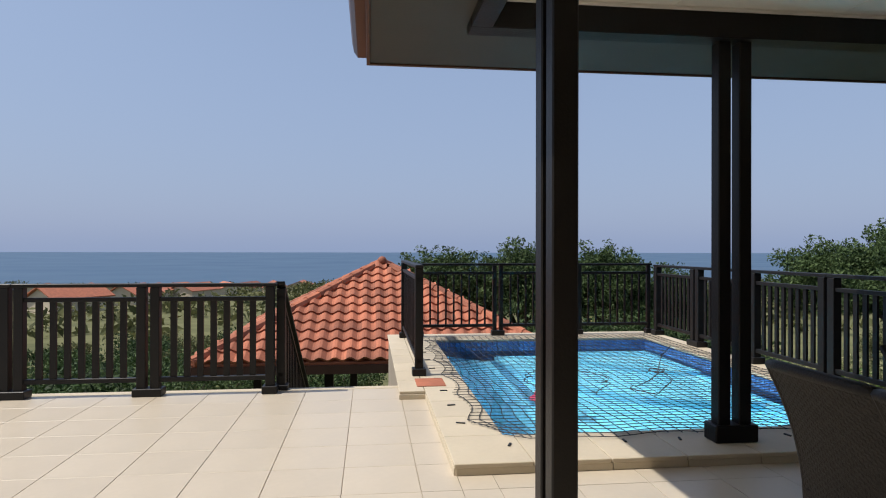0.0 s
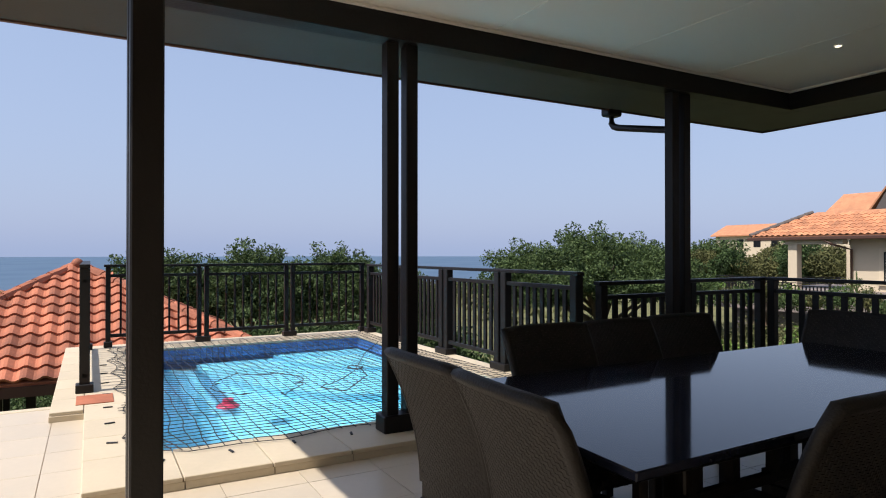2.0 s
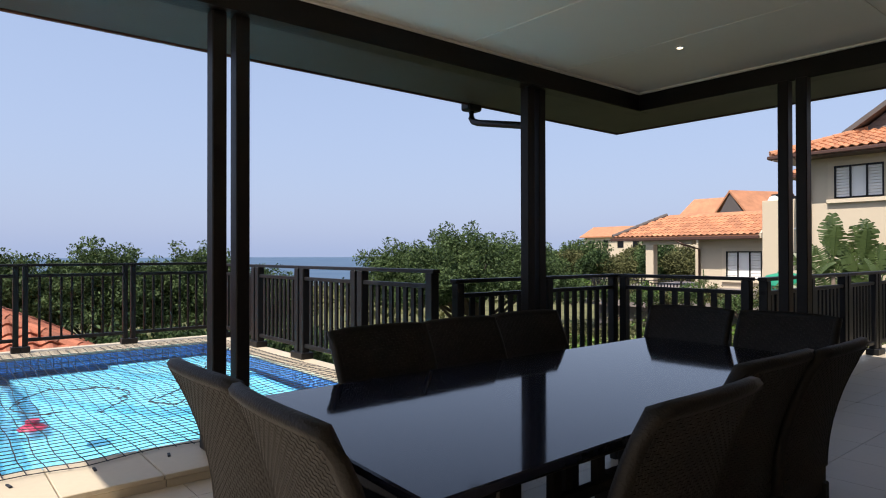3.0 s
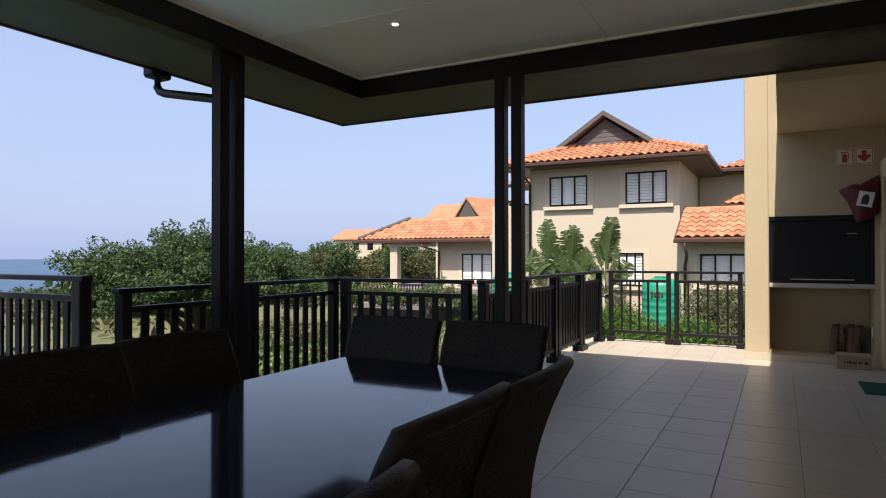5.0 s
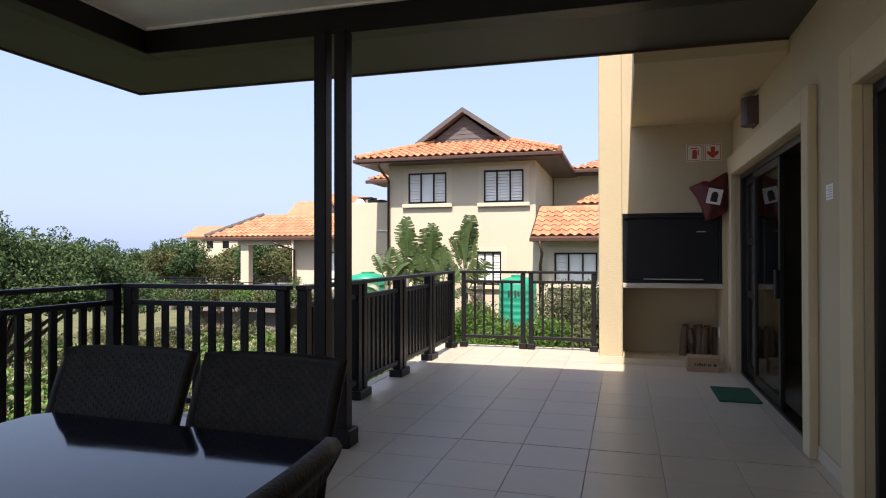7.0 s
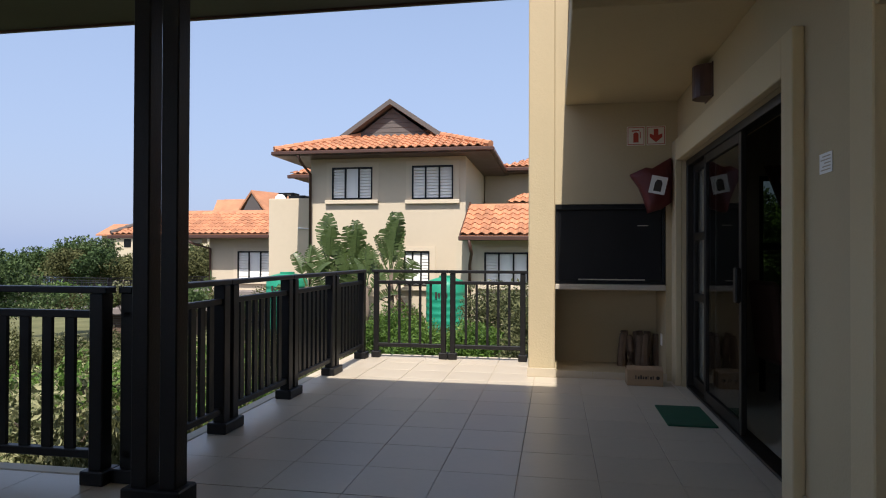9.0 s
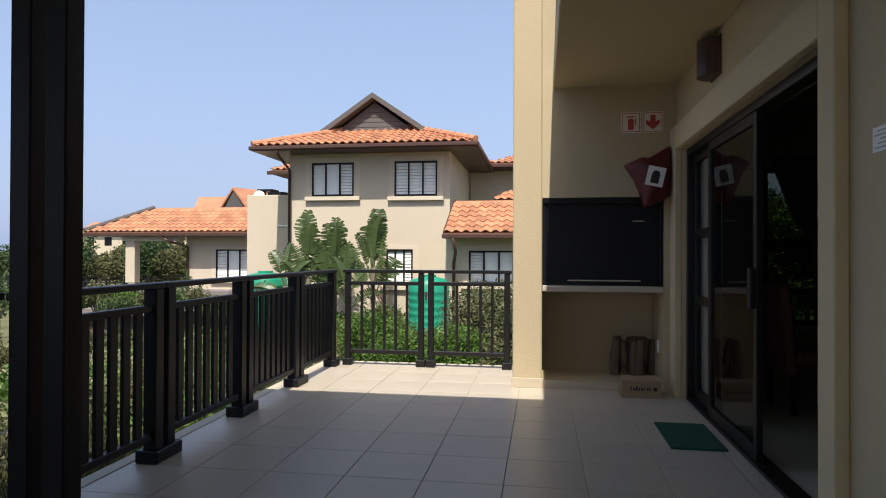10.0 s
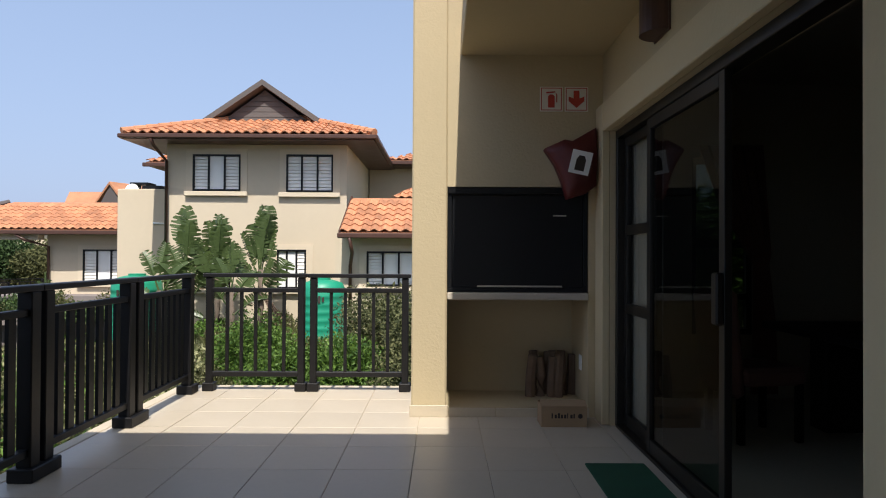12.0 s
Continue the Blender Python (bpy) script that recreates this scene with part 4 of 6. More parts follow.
ring = [(-5.75 + 0.55 * math.cos(a) + 0.12 * math.sin(5 * a), -2.75 + 0.38 * math.sin(a) + 0.07 * math.cos(7 * a), 0.083) for a in np.linspace(0, 6.0, 50)]
cord(rope, ring, 0.005)
tagged(part("net_rope", rope, M_NET), "loose black rope tangled on the pool net", "rope")
for i in range(9):
    y = NY_0 + 0.2 + i * 0.4
    strap = part("net_anchor", boxed(-0.03, 0.03, -0.008, 0.008, 0.0, 0.009, bevel=0.002), M_NET)
    tagged(strap, "short dark net anchor strap lying on the stone surround", "net anchor", "net anchors")
    strap.matrix_basis = pose(-3.74, y, DECK_Z + 0.001, 0, 0, (i * 37) % 50 - 25)
for i in range(7):
    strap = part("net_anchor", boxed(-0.035, 0.035, -0.008, 0.008, 0.0, 0.009, bevel=0.002), M_NET)
    tagged(strap, "short dark net anchor strap lying on the stone surround", "net anchor", "net anchors")
    strap.matrix_basis = pose(-4.3 - i * 0.55, -4.03, DECK_Z + 0.001, 0, 0, 90 + (i * 29) % 40 - 20)
fl = thing("pool_float", "small round red chlorine float in the pool", "float", pose(-5.70, -3.04, -0.11))
fb = bmesh.new()
bmesh.ops.create_uvsphere(fb, u_segments=16, v_segments=8, radius=0.11, matrix=Matrix.Diagonal((1, 1, 0.55, 1)))
part("body", fb, M_PINK, fl, smooth=True)
fb = bmesh.new()
tube(fb, [(0, 0, 0.05), (0, 0, 0.085)], 0.05, 12)
part("cap", fb, M_PINK, fl)
dc = thing("drain_cover", "square terracotta drain cover set in the pool surround", "drain cover", pose(-5.78, -4.12, DECK_Z))
part("plate", boxed(-0.18, 0.18, -0.14, 0.14, 0.0, 0.008, bevel=0.002), M_TERRA_RED, dc)


# ---- foliage ----
def leaf_mesh(name, blobs, n, size, mat, flat=0.6, seed=1):
    """Many small bent leaves scattered through uneven clumps; blobs: (x, y, z, rx, ry, rz)."""
    rng = np.random.default_rng(seed)
    vol = np.array([b[3] * b[4] * b[5] for b in blobs]) ** 0.7
    counts = np.maximum(1, (n * vol / vol.sum())).astype(int)
    verts, faces = [], []
    for b, c in zip(blobs, counts):
        d = rng.normal(size=(c, 3))
        d /= np.linalg.norm(d, axis=1)[:, None]
        rad = rng.uniform(0.25, 1.0, c) ** 0.4
        rad *= 1 + 0.22 * np.sin(d[:, 0] * 7 + b[0]) * np.sin(d[:, 1] * 6 + b[1]) * np.cos(d[:, 2] * 5)
        P = np.array(b[:3]) + d * rad[:, None] * np.array(b[3:])
        ax = rng.normal(size=(c, 3)) + d * 0.5
        ax /= np.linalg.norm(ax, axis=1)[:, None]
        up = rng.normal(size=(c, 3)) * 0.8 + np.array((0, 0, 1.0)) * flat
        sd = np.cross(ax, up)
        sd /= np.linalg.norm(sd, axis=1)[:, None] + 1e-6
        up = np.cross(sd, ax)
        s = size * rng.uniform(0.6, 1.35, c)[:, None]
        base = len(verts)
        q = np.stack([P - ax * s, P + sd * s * 0.45 + up * s * 0.1, P + ax * s, P - sd * s * 0.45 + up * s * 0.1], 1)
        verts.extend(map(tuple, q.reshape(-1, 3)))
        faces.extend((base + 4 * i, base + 4 * i + 1, base + 4 * i + 2, base + 4 * i + 3) for i in range(c))
    return mesh_of(name, verts, faces, mat)


def clumps(center, size, k, seed, lo=0.25, hi=0.5, squash=1.0):
    rng = np.random.default_rng(seed)
    out = []
    for _ in range(k):
        d = rng.normal(size=3)
        d /= np.linalg.norm(d)
        d[2] = abs(d[2]) * 0.9 - 0.15
        p = np.array(center) + d * np.array(size) * rng.uniform(0.35, 0.85)
        r = rng.uniform(lo, hi) * min(size)
        out.append((*p, r * 1.25 / squash, r * 1.25 / squash, r * squash))
    return out


def sprays(center, size, k, seed):
    """Leafy twig ends that break the outline of a crown, as strings of small clumps."""
    rng = np.random.default_rng(seed + 500)
    out = []
    for _ in range(k):
        d = rng.normal(size=3)
        d /= np.linalg.norm(d)
        d[2] = abs(d[2]) - 0.2
        reach = rng.uniform(0.75, 1.08)
        lift = rng.uniform(0.0, 0.25)
        for u in (0.7, 0.8, 0.9, 1.0):
            p = np.array(center) + d * np.array(size) * reach * u + np.array((0, 0, lift * (u - 0.7) * 2))
            r = min(size) * (0.17 - 0.11 * (u - 0.6))
            out.append((*p, r * 1.1, r * 1.1, r * 0.8))
    return out


def tree(name, x, y, base, height, spread, n, leaf, mat, label, seed, trunk_r=0.14, k=26, category="tree", lo=0.3, hi=0.55, squash=1.0):
    t = thing(name, label, category, pose(x, y, base))
    rng = np.random.default_rng(seed)
    bl = clumps((0, 0, height * 0.64), (spread[0] * 0.9, spread[1] * 0.9, height * 0.33), k, seed, lo, hi, squash)
    bl += sprays((0, 0, height * 0.6), (spread[0], spread[1], height * 0.42), k * 3, seed)
    bm = bmesh.new()
    tube(bm, [(0, 0, 0), (0.05, 0.03, height * 0.2), (-0.04, 0.05, height * 0.42), (0, 0, height * 0.6)], trunk_r, 8, trunk_r * 0.5)
    for b in bl[:9] + bl[-40::4]:
        s = Vector((0, 0, height * rng.uniform(0.25, 0.5)))
        e = Vector(b[:3])
        tube(bm, [s, s.lerp(e, 0.5) + Vector((0, 0, 0.1)), e], trunk_r * 0.4, 5, trunk_r * 0.12)
    part("trunk", bm, M_BARK, t, "rough grey-brown bark", True)
    cr = new("crown", leaf_mesh("crown", bl, n, leaf, mat, seed=seed))
    cr.parent = t
    return t


# ---- clay tiled roofs ----
def tile_shape(w, l, t=0.045, amp=0.068, seg=6):
    """An S-shaped clay tile, its lower lip at y = 0, rising along +y."""
    vs, fs = [], []
    for k, (y, z) in enumerate(((0.0, t), (l * 1.08, 0.0))):
        for i in range(seg + 1):
            u = i / seg
            vs.append(((u - 0.5) * w, y, z + amp * math.sin(u * math.pi * 2) * 0.5 + amp * 0.5))
    m = seg + 1
    for i in range(seg):
        fs.append((i, i + 1, m + i + 1, m + i))
    for i in range(seg + 1):
        vs.append((vs[i][0], 0.004, vs[i][2] - t))
    for i in range(seg):
        fs.append((2 * m + i, 2 * m + i + 1, i + 1, i))
    return vs, fs


def roof_face(parent, a, b, up, length, kl, kr, mat, tw=0.26, tl=0.34, single=None, under=True, lip=0.03):
    """Tiles on one slope. a, b: ends of the eave; up: the way up the slope; length along it; kl, kr: how fast the
    hips close in from the two ends. single: a material that makes each tile a piece of its own."""
    a, b, up = Vector(a), Vector(b), Vector(up).normalized()
    e = (b - a).normalized()
    w = (b - a).length
    nrm = e.cross(up).normalized()
    if nrm.z < 0:
        nrm = -nrm
    frame_m = Matrix((e, up, nrm)).transposed().to_4x4()
    tv, tf = tile_shape(tw, tl, lip)
    verts, faces = [], []
    mesh = mesh_of("roof_tile", tv, tf, single) if single else None
    rows = int(length / tl)
    for r in range(rows):
        v = r * tl
        x0, x1 = kl * (v + tl * 0.5), w - kr * (v + tl * 0.5)
        cols = int(w / tw)
        for c in range(cols + 1):
            cx = (c + 0.5) * tw
            if not x0 - tw * 0.3 < cx < x1 + tw * 0.3:
                continue
            if single:
                share("roof_tile", mesh, parent, Matrix.Translation(a + e * cx + up * v + nrm * 0.02) @ frame_m)
            else:
                base = len(verts)
                for q in tv:
                    xx = min(max(cx + q[0], kl * (v + q[1]) - 0.03), w - kr * (v + q[1]) + 0.03)
                    p = a + e * xx + up * (v + q[1]) + nrm * (q[2] + 0.02)
                    verts.append(tuple(p))
                faces.extend(tuple(base + i for i in f) for f in tf)
    if not single:
        ob = new("roof_tiles", mesh_of("roof_tiles", verts, faces, mat))
        ob.parent = parent
        ob["kind"] = "stuff"
    if under:
        bm = bmesh.new()
        q = [a, b, b + up * length - e * kr * length, a + up * length + e * kl * length]
        if (q[2] - q[3]).length < 0.05:
            q = q[:3]
        prism(bm, [p - nrm * 0.06 for p in q], nrm * 0.07)
        part("roof_deck", bm, mat, parent)


def ridge_caps(parent, p, q, mat, r=0.11, step=0.36):
    """Half-round cap tiles overlapping along a hip or ridge."""
    p, q = Vector(p), Vector(q)
    n = max(1, int((q - p).length / step))
    d = (q - p).normalized()
    for i in range(n):
        bm = bmesh.new()
        a = p + d * (i * step)
        tube(bm, [a, a + d * step * 1.1], r, 8, r * 0.82)
        part("ridge_tile", bm, mat, parent)


# ---- gazebo roof below the terrace ----
GX, GY, GP, GE, GH = -15.4, -4.4, 1.02, -0.78, 3.6
gz = thing("gazebo", "open garden gazebo with a red clay tiled pyramid roof", "gazebo", pose(0, 0, 0))
sl = math.hypot(GH, GP - GE)
c4 = [(GX + GH, GY - GH), (GX + GH, GY + GH), (GX - GH, GY + GH), (GX - GH, GY - GH)]
for i in range(4):
    A, B = c4[i], c4[(i + 1) % 4]
    mid = Vector(((A[0] + B[0]) / 2, (A[1] + B[1]) / 2, GE))
    up = Vector((GX, GY, GP)) - mid
    roof_face(gz, (*A, GE), (*B, GE), up, sl, GH / sl, GH / sl, M_TERRA_RED_FAR, 0.285, 0.335, M_TERRA_RED if i == 0 else None, lip=0.045)
    ridge_caps(gz, (A[0], A[1], GE + 0.06), (GX, GY, GP + 0.06), M_TERRA_RED)
    bm = bmesh.new()
    box(bm, -GH + 0.03, GH - 0.03, -0.06, 0.06, -0.24, -0.07)
    fb_ = part("fascia", bm, M_GUTTER, gz)
    fb_.matrix_basis = Matrix.Translation((mid.x * 0.99 + GX * 0.01, mid.y * 0.99 + GY * 0.01, GE + 0.03)) @ pose(0, 0, 0, 0, 0, 90 if i % 2 == 0 else 0)
for sx, sy in ((1, -0.35), (1, -0.2), (1, 0.35), (1, 0.2), (1, -0.8), (1, 0.8), (-1, 0.5), (-1, -0.5)):
    x, y = GX + sx * (GH - 0.5), GY + sy * (GH - 0.5)
    zb = ground_z(x, y)
    part("post", boxed(x - 0.07, x + 0.07, y - 0.07, y + 0.07, zb - 0.3, GE - 0.05), M_TIMBER, gz)
bm = bmesh.new()
bmesh.ops.create_uvsphere(bm, u_segments=10, v_segments=6, radius=0.12, matrix=Matrix.Translation((GX, GY, GP + 0.08)))
part("finial", bm, M_TERRA_RED, gz, smooth=True)


# ---- neighbouring house ----
def nb_window(parent, x0, x1, y, z0, z1, shutters=True, sill=True, lit=(0, 2)):
    """A dark frame with three lights, louvred shutters behind the glass and a plastered surround, facing -y."""
    w = thing("window", "", "")
    w.parent = parent
    fr = bmesh.new()
    t = 0.048
    box(fr, x0, x1, y - 0.05, y + 0.03, z1 - t, z1)
    box(fr, x0, x1, y - 0.05, y + 0.03, z0, z0 + t)
    n = 3
    step = (x1 - x0) / n
    for i in range(n + 1):
        xc = min(max(x0 + i * step, x0 + t / 2), x1 - t / 2)
        box(fr, xc - t / 2, xc + t / 2, y - 0.05, y + 0.03, z0 + t, z1 - t)
    part("window_frame", fr, M_BLACK, w)
    for i in range(n):
        a, b = x0 + i * step + t / 2, x0 + (i + 1) * step - t / 2
        bm = bmesh.new()
        if i in lit:
            k = 10
            sh_step = (z1 - z0 - 2 * t) / k
            prof = []
            for j in range(k):
                zc = z0 + t + sh_step * j
                prof += [(y + 0.005, zc), (y + 0.025, zc + sh_step * 0.84), (y + 0.085, zc + sh_step * 0.86)]
            prof += [(y + 0.085, z1 - t), (y + 0.095, z1 - t), (y + 0.095, z0 + t)]
            prism(bm, [(a, py, pz) for py, pz in prof], (b - a, 0, 0))
            part("shutter", bm, M_BLIND, w)
        else:
            box(bm, a, b, y + 0.015, y + 0.03, z0 + t, z1 - t)
            part("blind", bm, M_WHITE, w)
    if sill:
        part("window_sill", boxed(x0 - 0.22, x1 + 0.22, y - 0.14, y - 0.04, z0 - 0.16, z0 - 0.03, bevel=0.01), M_NB_BAND, w)
    bd = bmesh.new()
    box(bd, x0 - 0.2, x0, y - 0.03, y, z0 - 0.03, z1 + 0.16)
    box(bd, x1, x1 + 0.2, y - 0.03, y, z0 - 0.03, z1 + 0.16)
    box(bd, x0, x1, y - 0.03, y, z1, z1 + 0.16)
    part("surround", bd, M_NB_BAND, w)
    return w


def wall_with_holes(x0, x1, y0, y1, z0, z1, holes):
    """A wall block facing -y with rectangular openings (x0, x1, z0, z1), set in a shallow reveal."""
    bm = bmesh.new()
    xs = sorted({x0, x1, *[h[0] for h in holes], *[h[1] for h in holes]})
    zs = sorted({z0, z1, *[h[2] for h in holes], *[h[3] for h in holes]})
    nx, nz = len(xs) - 1, len(zs) - 1
    solid = [[not any(h[0] <= xs[i] and xs[i + 1] <= h[1] and h[2] <= zs[j] and zs[j + 1] <= h[3] for h in holes) for j in range(nz)] for i in range(nx)]
    grid = {(i, j, k): bm.verts.new((xs[i], (y0, y1)[k], zs[j])) for i in range(nx + 1) for j in range(nz + 1) for k in (0, 1)}
    full = lambda i, j: 0 <= i < nx and 0 <= j < nz and solid[i][j]
    for i in range(nx):
        for j in range(nz):
            if not solid[i][j]:
                continue
            for k in (0, 1):
                bm.faces.new([grid[p] for p in ((i, j, k), (i + 1, j, k), (i + 1, j + 1, k), (i, j + 1, k))])
            for ok, p, q in ((full(i - 1, j), (i, j), (i, j + 1)), (full(i + 1, j), (i + 1, j), (i + 1, j + 1)), (full(i, j - 1), (i, j), (i + 1, j)), (full(i, j + 1), (i, j + 1), (i + 1, j + 1))):
                if not ok:
                    bm.faces.new([grid[(*p, 0)], grid[(*q, 0)], grid[(*q, 1)], grid[(*p, 1)]])
    bmesh.ops.recalc_face_normals(bm, faces=bm.faces[:])
    return bm


GZ = -1.2
nb = thing("neighbouring_house", "two-storey taupe plastered house with orange clay tiled roofs", "house", pose(0, 0, 0))
FY = 20.0
wins = [(-7.65, -6.22, 3.13, 4.22), (-4.85, -3.45, 3.11, 4.23), (-5.11, -4.24, 0.22, 1.38), (-7.45, -6.5, 0.22, 1.38)]
part("wall", wall_with_holes(-8.43, -3.04, FY, FY + 0.25, GZ, 4.75, wins), M_NB_WALL, nb)
for a in ((-3.29, -3.04, FY + 0.25, FY + 7, GZ, 4.75), (-8.43, -8.18, FY + 0.25, FY + 7, GZ, 4.75), (-8.43, -3.04, FY + 7, FY + 7.25, GZ, 4.75)):
    part("wall", boxed(*a), M_NB_WALL, nb)
part("upper_floor", boxed(-8.17, -3.3, FY + 0.26, FY + 6.9, 2.3, 2.4), M_NB_WALL, nb)
# added black sheet behind the windows, standing in for the unlit rooms
part("room_dark_sheet", boxed(-8.1, -3.3, FY + 0.9, FY + 1.0, GZ, 4.7), M_BLACK, nb)
for (x0, x1, z0, z1), lit in zip(wins, ((0, 2), (0, 1, 2), (2,), (0, 2))):
    nb_window(nb, x0, x1, FY + 0.01, z0, z1, lit=lit)
# main hipped roof with a boarded gablet
E0, E1, EYF, EZN = -9.35, -2.12, 19.1, 4.66
run, rise = 2.9, 1.06
sln = math.hypot(run, rise)
roof_face(nb, (E0, EYF, EZN), (E1, EYF, EZN), (0, run, rise), sln, run / sln, run / sln, M_TERRA, 0.27, 0.36)
roof_face(nb, (E1, EYF, EZN), (E1, EYF + 8.5, EZN), (-run, 0, rise), sln, run / sln, 0, M_TERRA, 0.27, 0.36)
roof_face(nb, (E0, EYF + 8.5, EZN), (E0, EYF, EZN), (run, 0, rise), sln, 0, run / sln, M_TERRA, 0.27, 0.36)
ridge_caps(nb, (E0, EYF, EZN + 0.08), (E0 + run, EYF + run, EZN + rise + 0.08), M_TERRA)
ridge_caps(nb, (E1, EYF, EZN + 0.08), (E1 - run, EYF + run, EZN + rise + 0.08), M_TERRA)
ev = bmesh.new()
box(ev, E0 + 0.02, E1 - 0.02, EYF + 0.02, FY + 7.6, EZN - 0.14, EZN - 0.07)
part("soffit", ev, M_GUTTER, nb)
gu = bmesh.new()
box(gu, E0 - 0.08, E1 + 0.08, EYF - 0.1, EYF + 0.02, EZN - 0.12, EZN + 0.0, 0.02)
box(gu, E1 - 0.02, E1 + 0.1, EYF + 0.02, EYF + 8.4, EZN - 0.12, EZN + 0.0, 0.02)
box(gu, E0 - 0.1, E0 + 0.02, EYF + 0.02, EYF + 8.4, EZN - 0.12, EZN + 0.0, 0.02)
part("gutter", gu, M_GUTTER, nb)
gb = bmesh.new()
GYF = 21.3
prism(gb, [(-7.45, GYF, 5.35), (-4.3, GYF, 5.35), (-5.88, GYF, 6.50)], (0, 5, 0))
part("gable", gb, M_GREY_SHINGLE, nb)
for k in range(6):
    z = 5.46 + k * 0.17
    hw = 1.58 * (6.46 - z) / 1.15
    if hw > 0.08:
        bm = bmesh.new()
        prism(bm, [(-5.88 - hw, GYF - 0.03, z), (-5.88 + hw, GYF - 0.03, z), (-5.88 + max(0.02, hw - 0.212), GYF - 0.02, z + 0.155), (-5.88 - max(0.02, hw - 0.212), GYF - 0.02, z + 0.155)], (0, 0.02, 0))
        part("gable_board", bm, M_GREY_SHINGLE, nb)
for s in (-1, 1):
    bm = bmesh.new()
    prism(bm, [(-5.88, GYF - 0.35, 6.76), (-5.88, GYF - 0.35, 6.58), (-5.88 + s * 1.78, GYF - 0.35, 5.36), (-5.88 + s * 1.86, GYF - 0.35, 5.50)], (0, 5.4, 0))
    part("barge_board", bm, M_GREY_SHINGLE, nb, "dark grey verge of the gablet")
dpn = bmesh.new()
tube(dpn, [(-8.5, 19.06, 4.55), (-8.48, 19.2, 4.35), (-8.4, 19.9, 4.0), (-8.4, 19.9, GZ)], 0.05, 7)
part("downpipe", dpn, M_GUTTER, nb, smooth=True)
# low wing beside it
wh = [(-2.19, -0.90, 0.40, 1.33)]
part("wall", wall_with_holes(-3.03, 4.0, 18.0, 18.25, GZ, 1.85, wh), M_NB_WALL, nb)
part("wall", boxed(-3.03, -2.8, 18.25, FY, GZ, 1.85), M_NB_WALL, nb)
nb_window(nb, *wh[0][:2], 18.01, *wh[0][2:], lit=(0,))
# black sheet in place of the wing's dark interior
part("room_dark_sheet", boxed(-2.75, 3.9, 18.9, 19.0, GZ, 1.8), M_BLACK, nb)
roof_face(nb, (-2.80, 17.3, 1.80), (4.2, 17.3, 1.80), (0, 2.2, 1.08), 2.45, 0, 0, M_TERRA, 0.27, 0.36)
wg = bmesh.new()
box(wg, -2.86, 4.2, 17.2, 17.32, 1.66, 1.79, 0.02)
box(wg, -2.80, 4.2, 17.32, 18.0, 1.68, 1.74)
part("gutter", wg, M_GUTTER, nb)
bm = bmesh.new()
prism(bm, [(-2.84, 17.3, 1.70), (-2.84, 17.3, 1.86), (-2.84, 19.5, 2.94), (-2.84, 19.5, 2.76)], (0.06, 0, 0))
part("barge_board", bm, M_GUTTER, nb)
dpn = bmesh.new()
tube(dpn, [(-2.55, 17.24, 1.68), (-2.5, 17.4, 1.3), (-2.62, 17.92, 0.95), (-2.62, 17.92, GZ)], 0.05, 7)
part("downpipe", dpn, M_GUTTER, nb, smooth=True)
# upper rear part with its own eave
part("wall", boxed(-3.0, 2.0, 25.5, 27.0, GZ, 4.58), M_NB_WALL, nb)
part("soffit", boxed(-2.95, 2.6, 24.62, 27.4, 4.58, 4.64), M_GUTTER, nb)
roof_face(nb, (-2.4, 24.6, 4.75), (2.6, 24.6, 4.75), (0, 2.4, 0.9), 2.56, 0.94, 0.94, M_TERRA, 0.27, 0.36)
part("gutter", boxed(-2.5, 2.6, 24.5, 24.62, 4.6, 4.74, bevel=0.02), M_GUTTER, nb)
roof_face(nb, (-1.9, 22.6, 3.15), (2.1, 22.6, 3.15), (0, 2.0, 1.15), 2.3, 0.87, 0.87, M_TERRA, 0.27, 0.36)
roof_face(nb, (-10.75, 23.6, 4.50), (-8.4, 23.6, 4.50), (0, 1.6, 0.6), 1.7, 0.5, 0.0, M_TERRA, 0.27, 0.36)
part("gutter", boxed(-10.85, -8.4, 23.5, 23.62, 4.34, 4.48, bevel=0.02), M_GUTTER, nb)
part("wall", boxed(-9.4, -8.45, 24.2, 27.0, 3.3, 4.36), M_NB_WALL, nb)
part("soffit", boxed(-10.7, -8.45, 23.62, 25.4, 4.36, 4.41), M_GUTTER, nb)
# parapet block with chimney cowl, satellite dish and conduit
part("parapet_block", boxed(-10.68, -8.6, 21.5, 26.0, GZ, 3.33, bevel=0.02), M_NB_WALL, nb)
part("chimney_cowl", boxed(-10.62, -10.02, 22.2, 22.8, 3.55, 3.62), M_BLACK, nb)
cw = bmesh.new()
for x in (-10.52, -10.12):
    box(cw, x - 0.03, x + 0.03, 22.3, 22.7, 3.33, 3.55)
part("cowl_leg", cw, M_BLACK, nb)
part("flashing", boxed(-9.98, -9.35, 21.7, 22.5, 3.33, 3.46), M_BLACK, nb)
ds = bmesh.new()
bmesh.ops.create_uvsphere(ds, u_segments=14, v_segments=8, radius=0.24, matrix=Matrix.Translation((-10.45, 22.0, 3.31)) @ Matrix.Diagonal((1, 0.35, 1, 1)))
part("satellite_dish", ds, M_WHITE, nb, "white satellite dish", True)
cd = bmesh.new()
tube(cd, [(-9.5, 21.46, 2.22), (-8.85, 21.46, 2.2), (-8.85, 21.46, 0.2)], 0.04, 6)
part("conduit", cd, M_WHITE, nb, "white surface pipe")
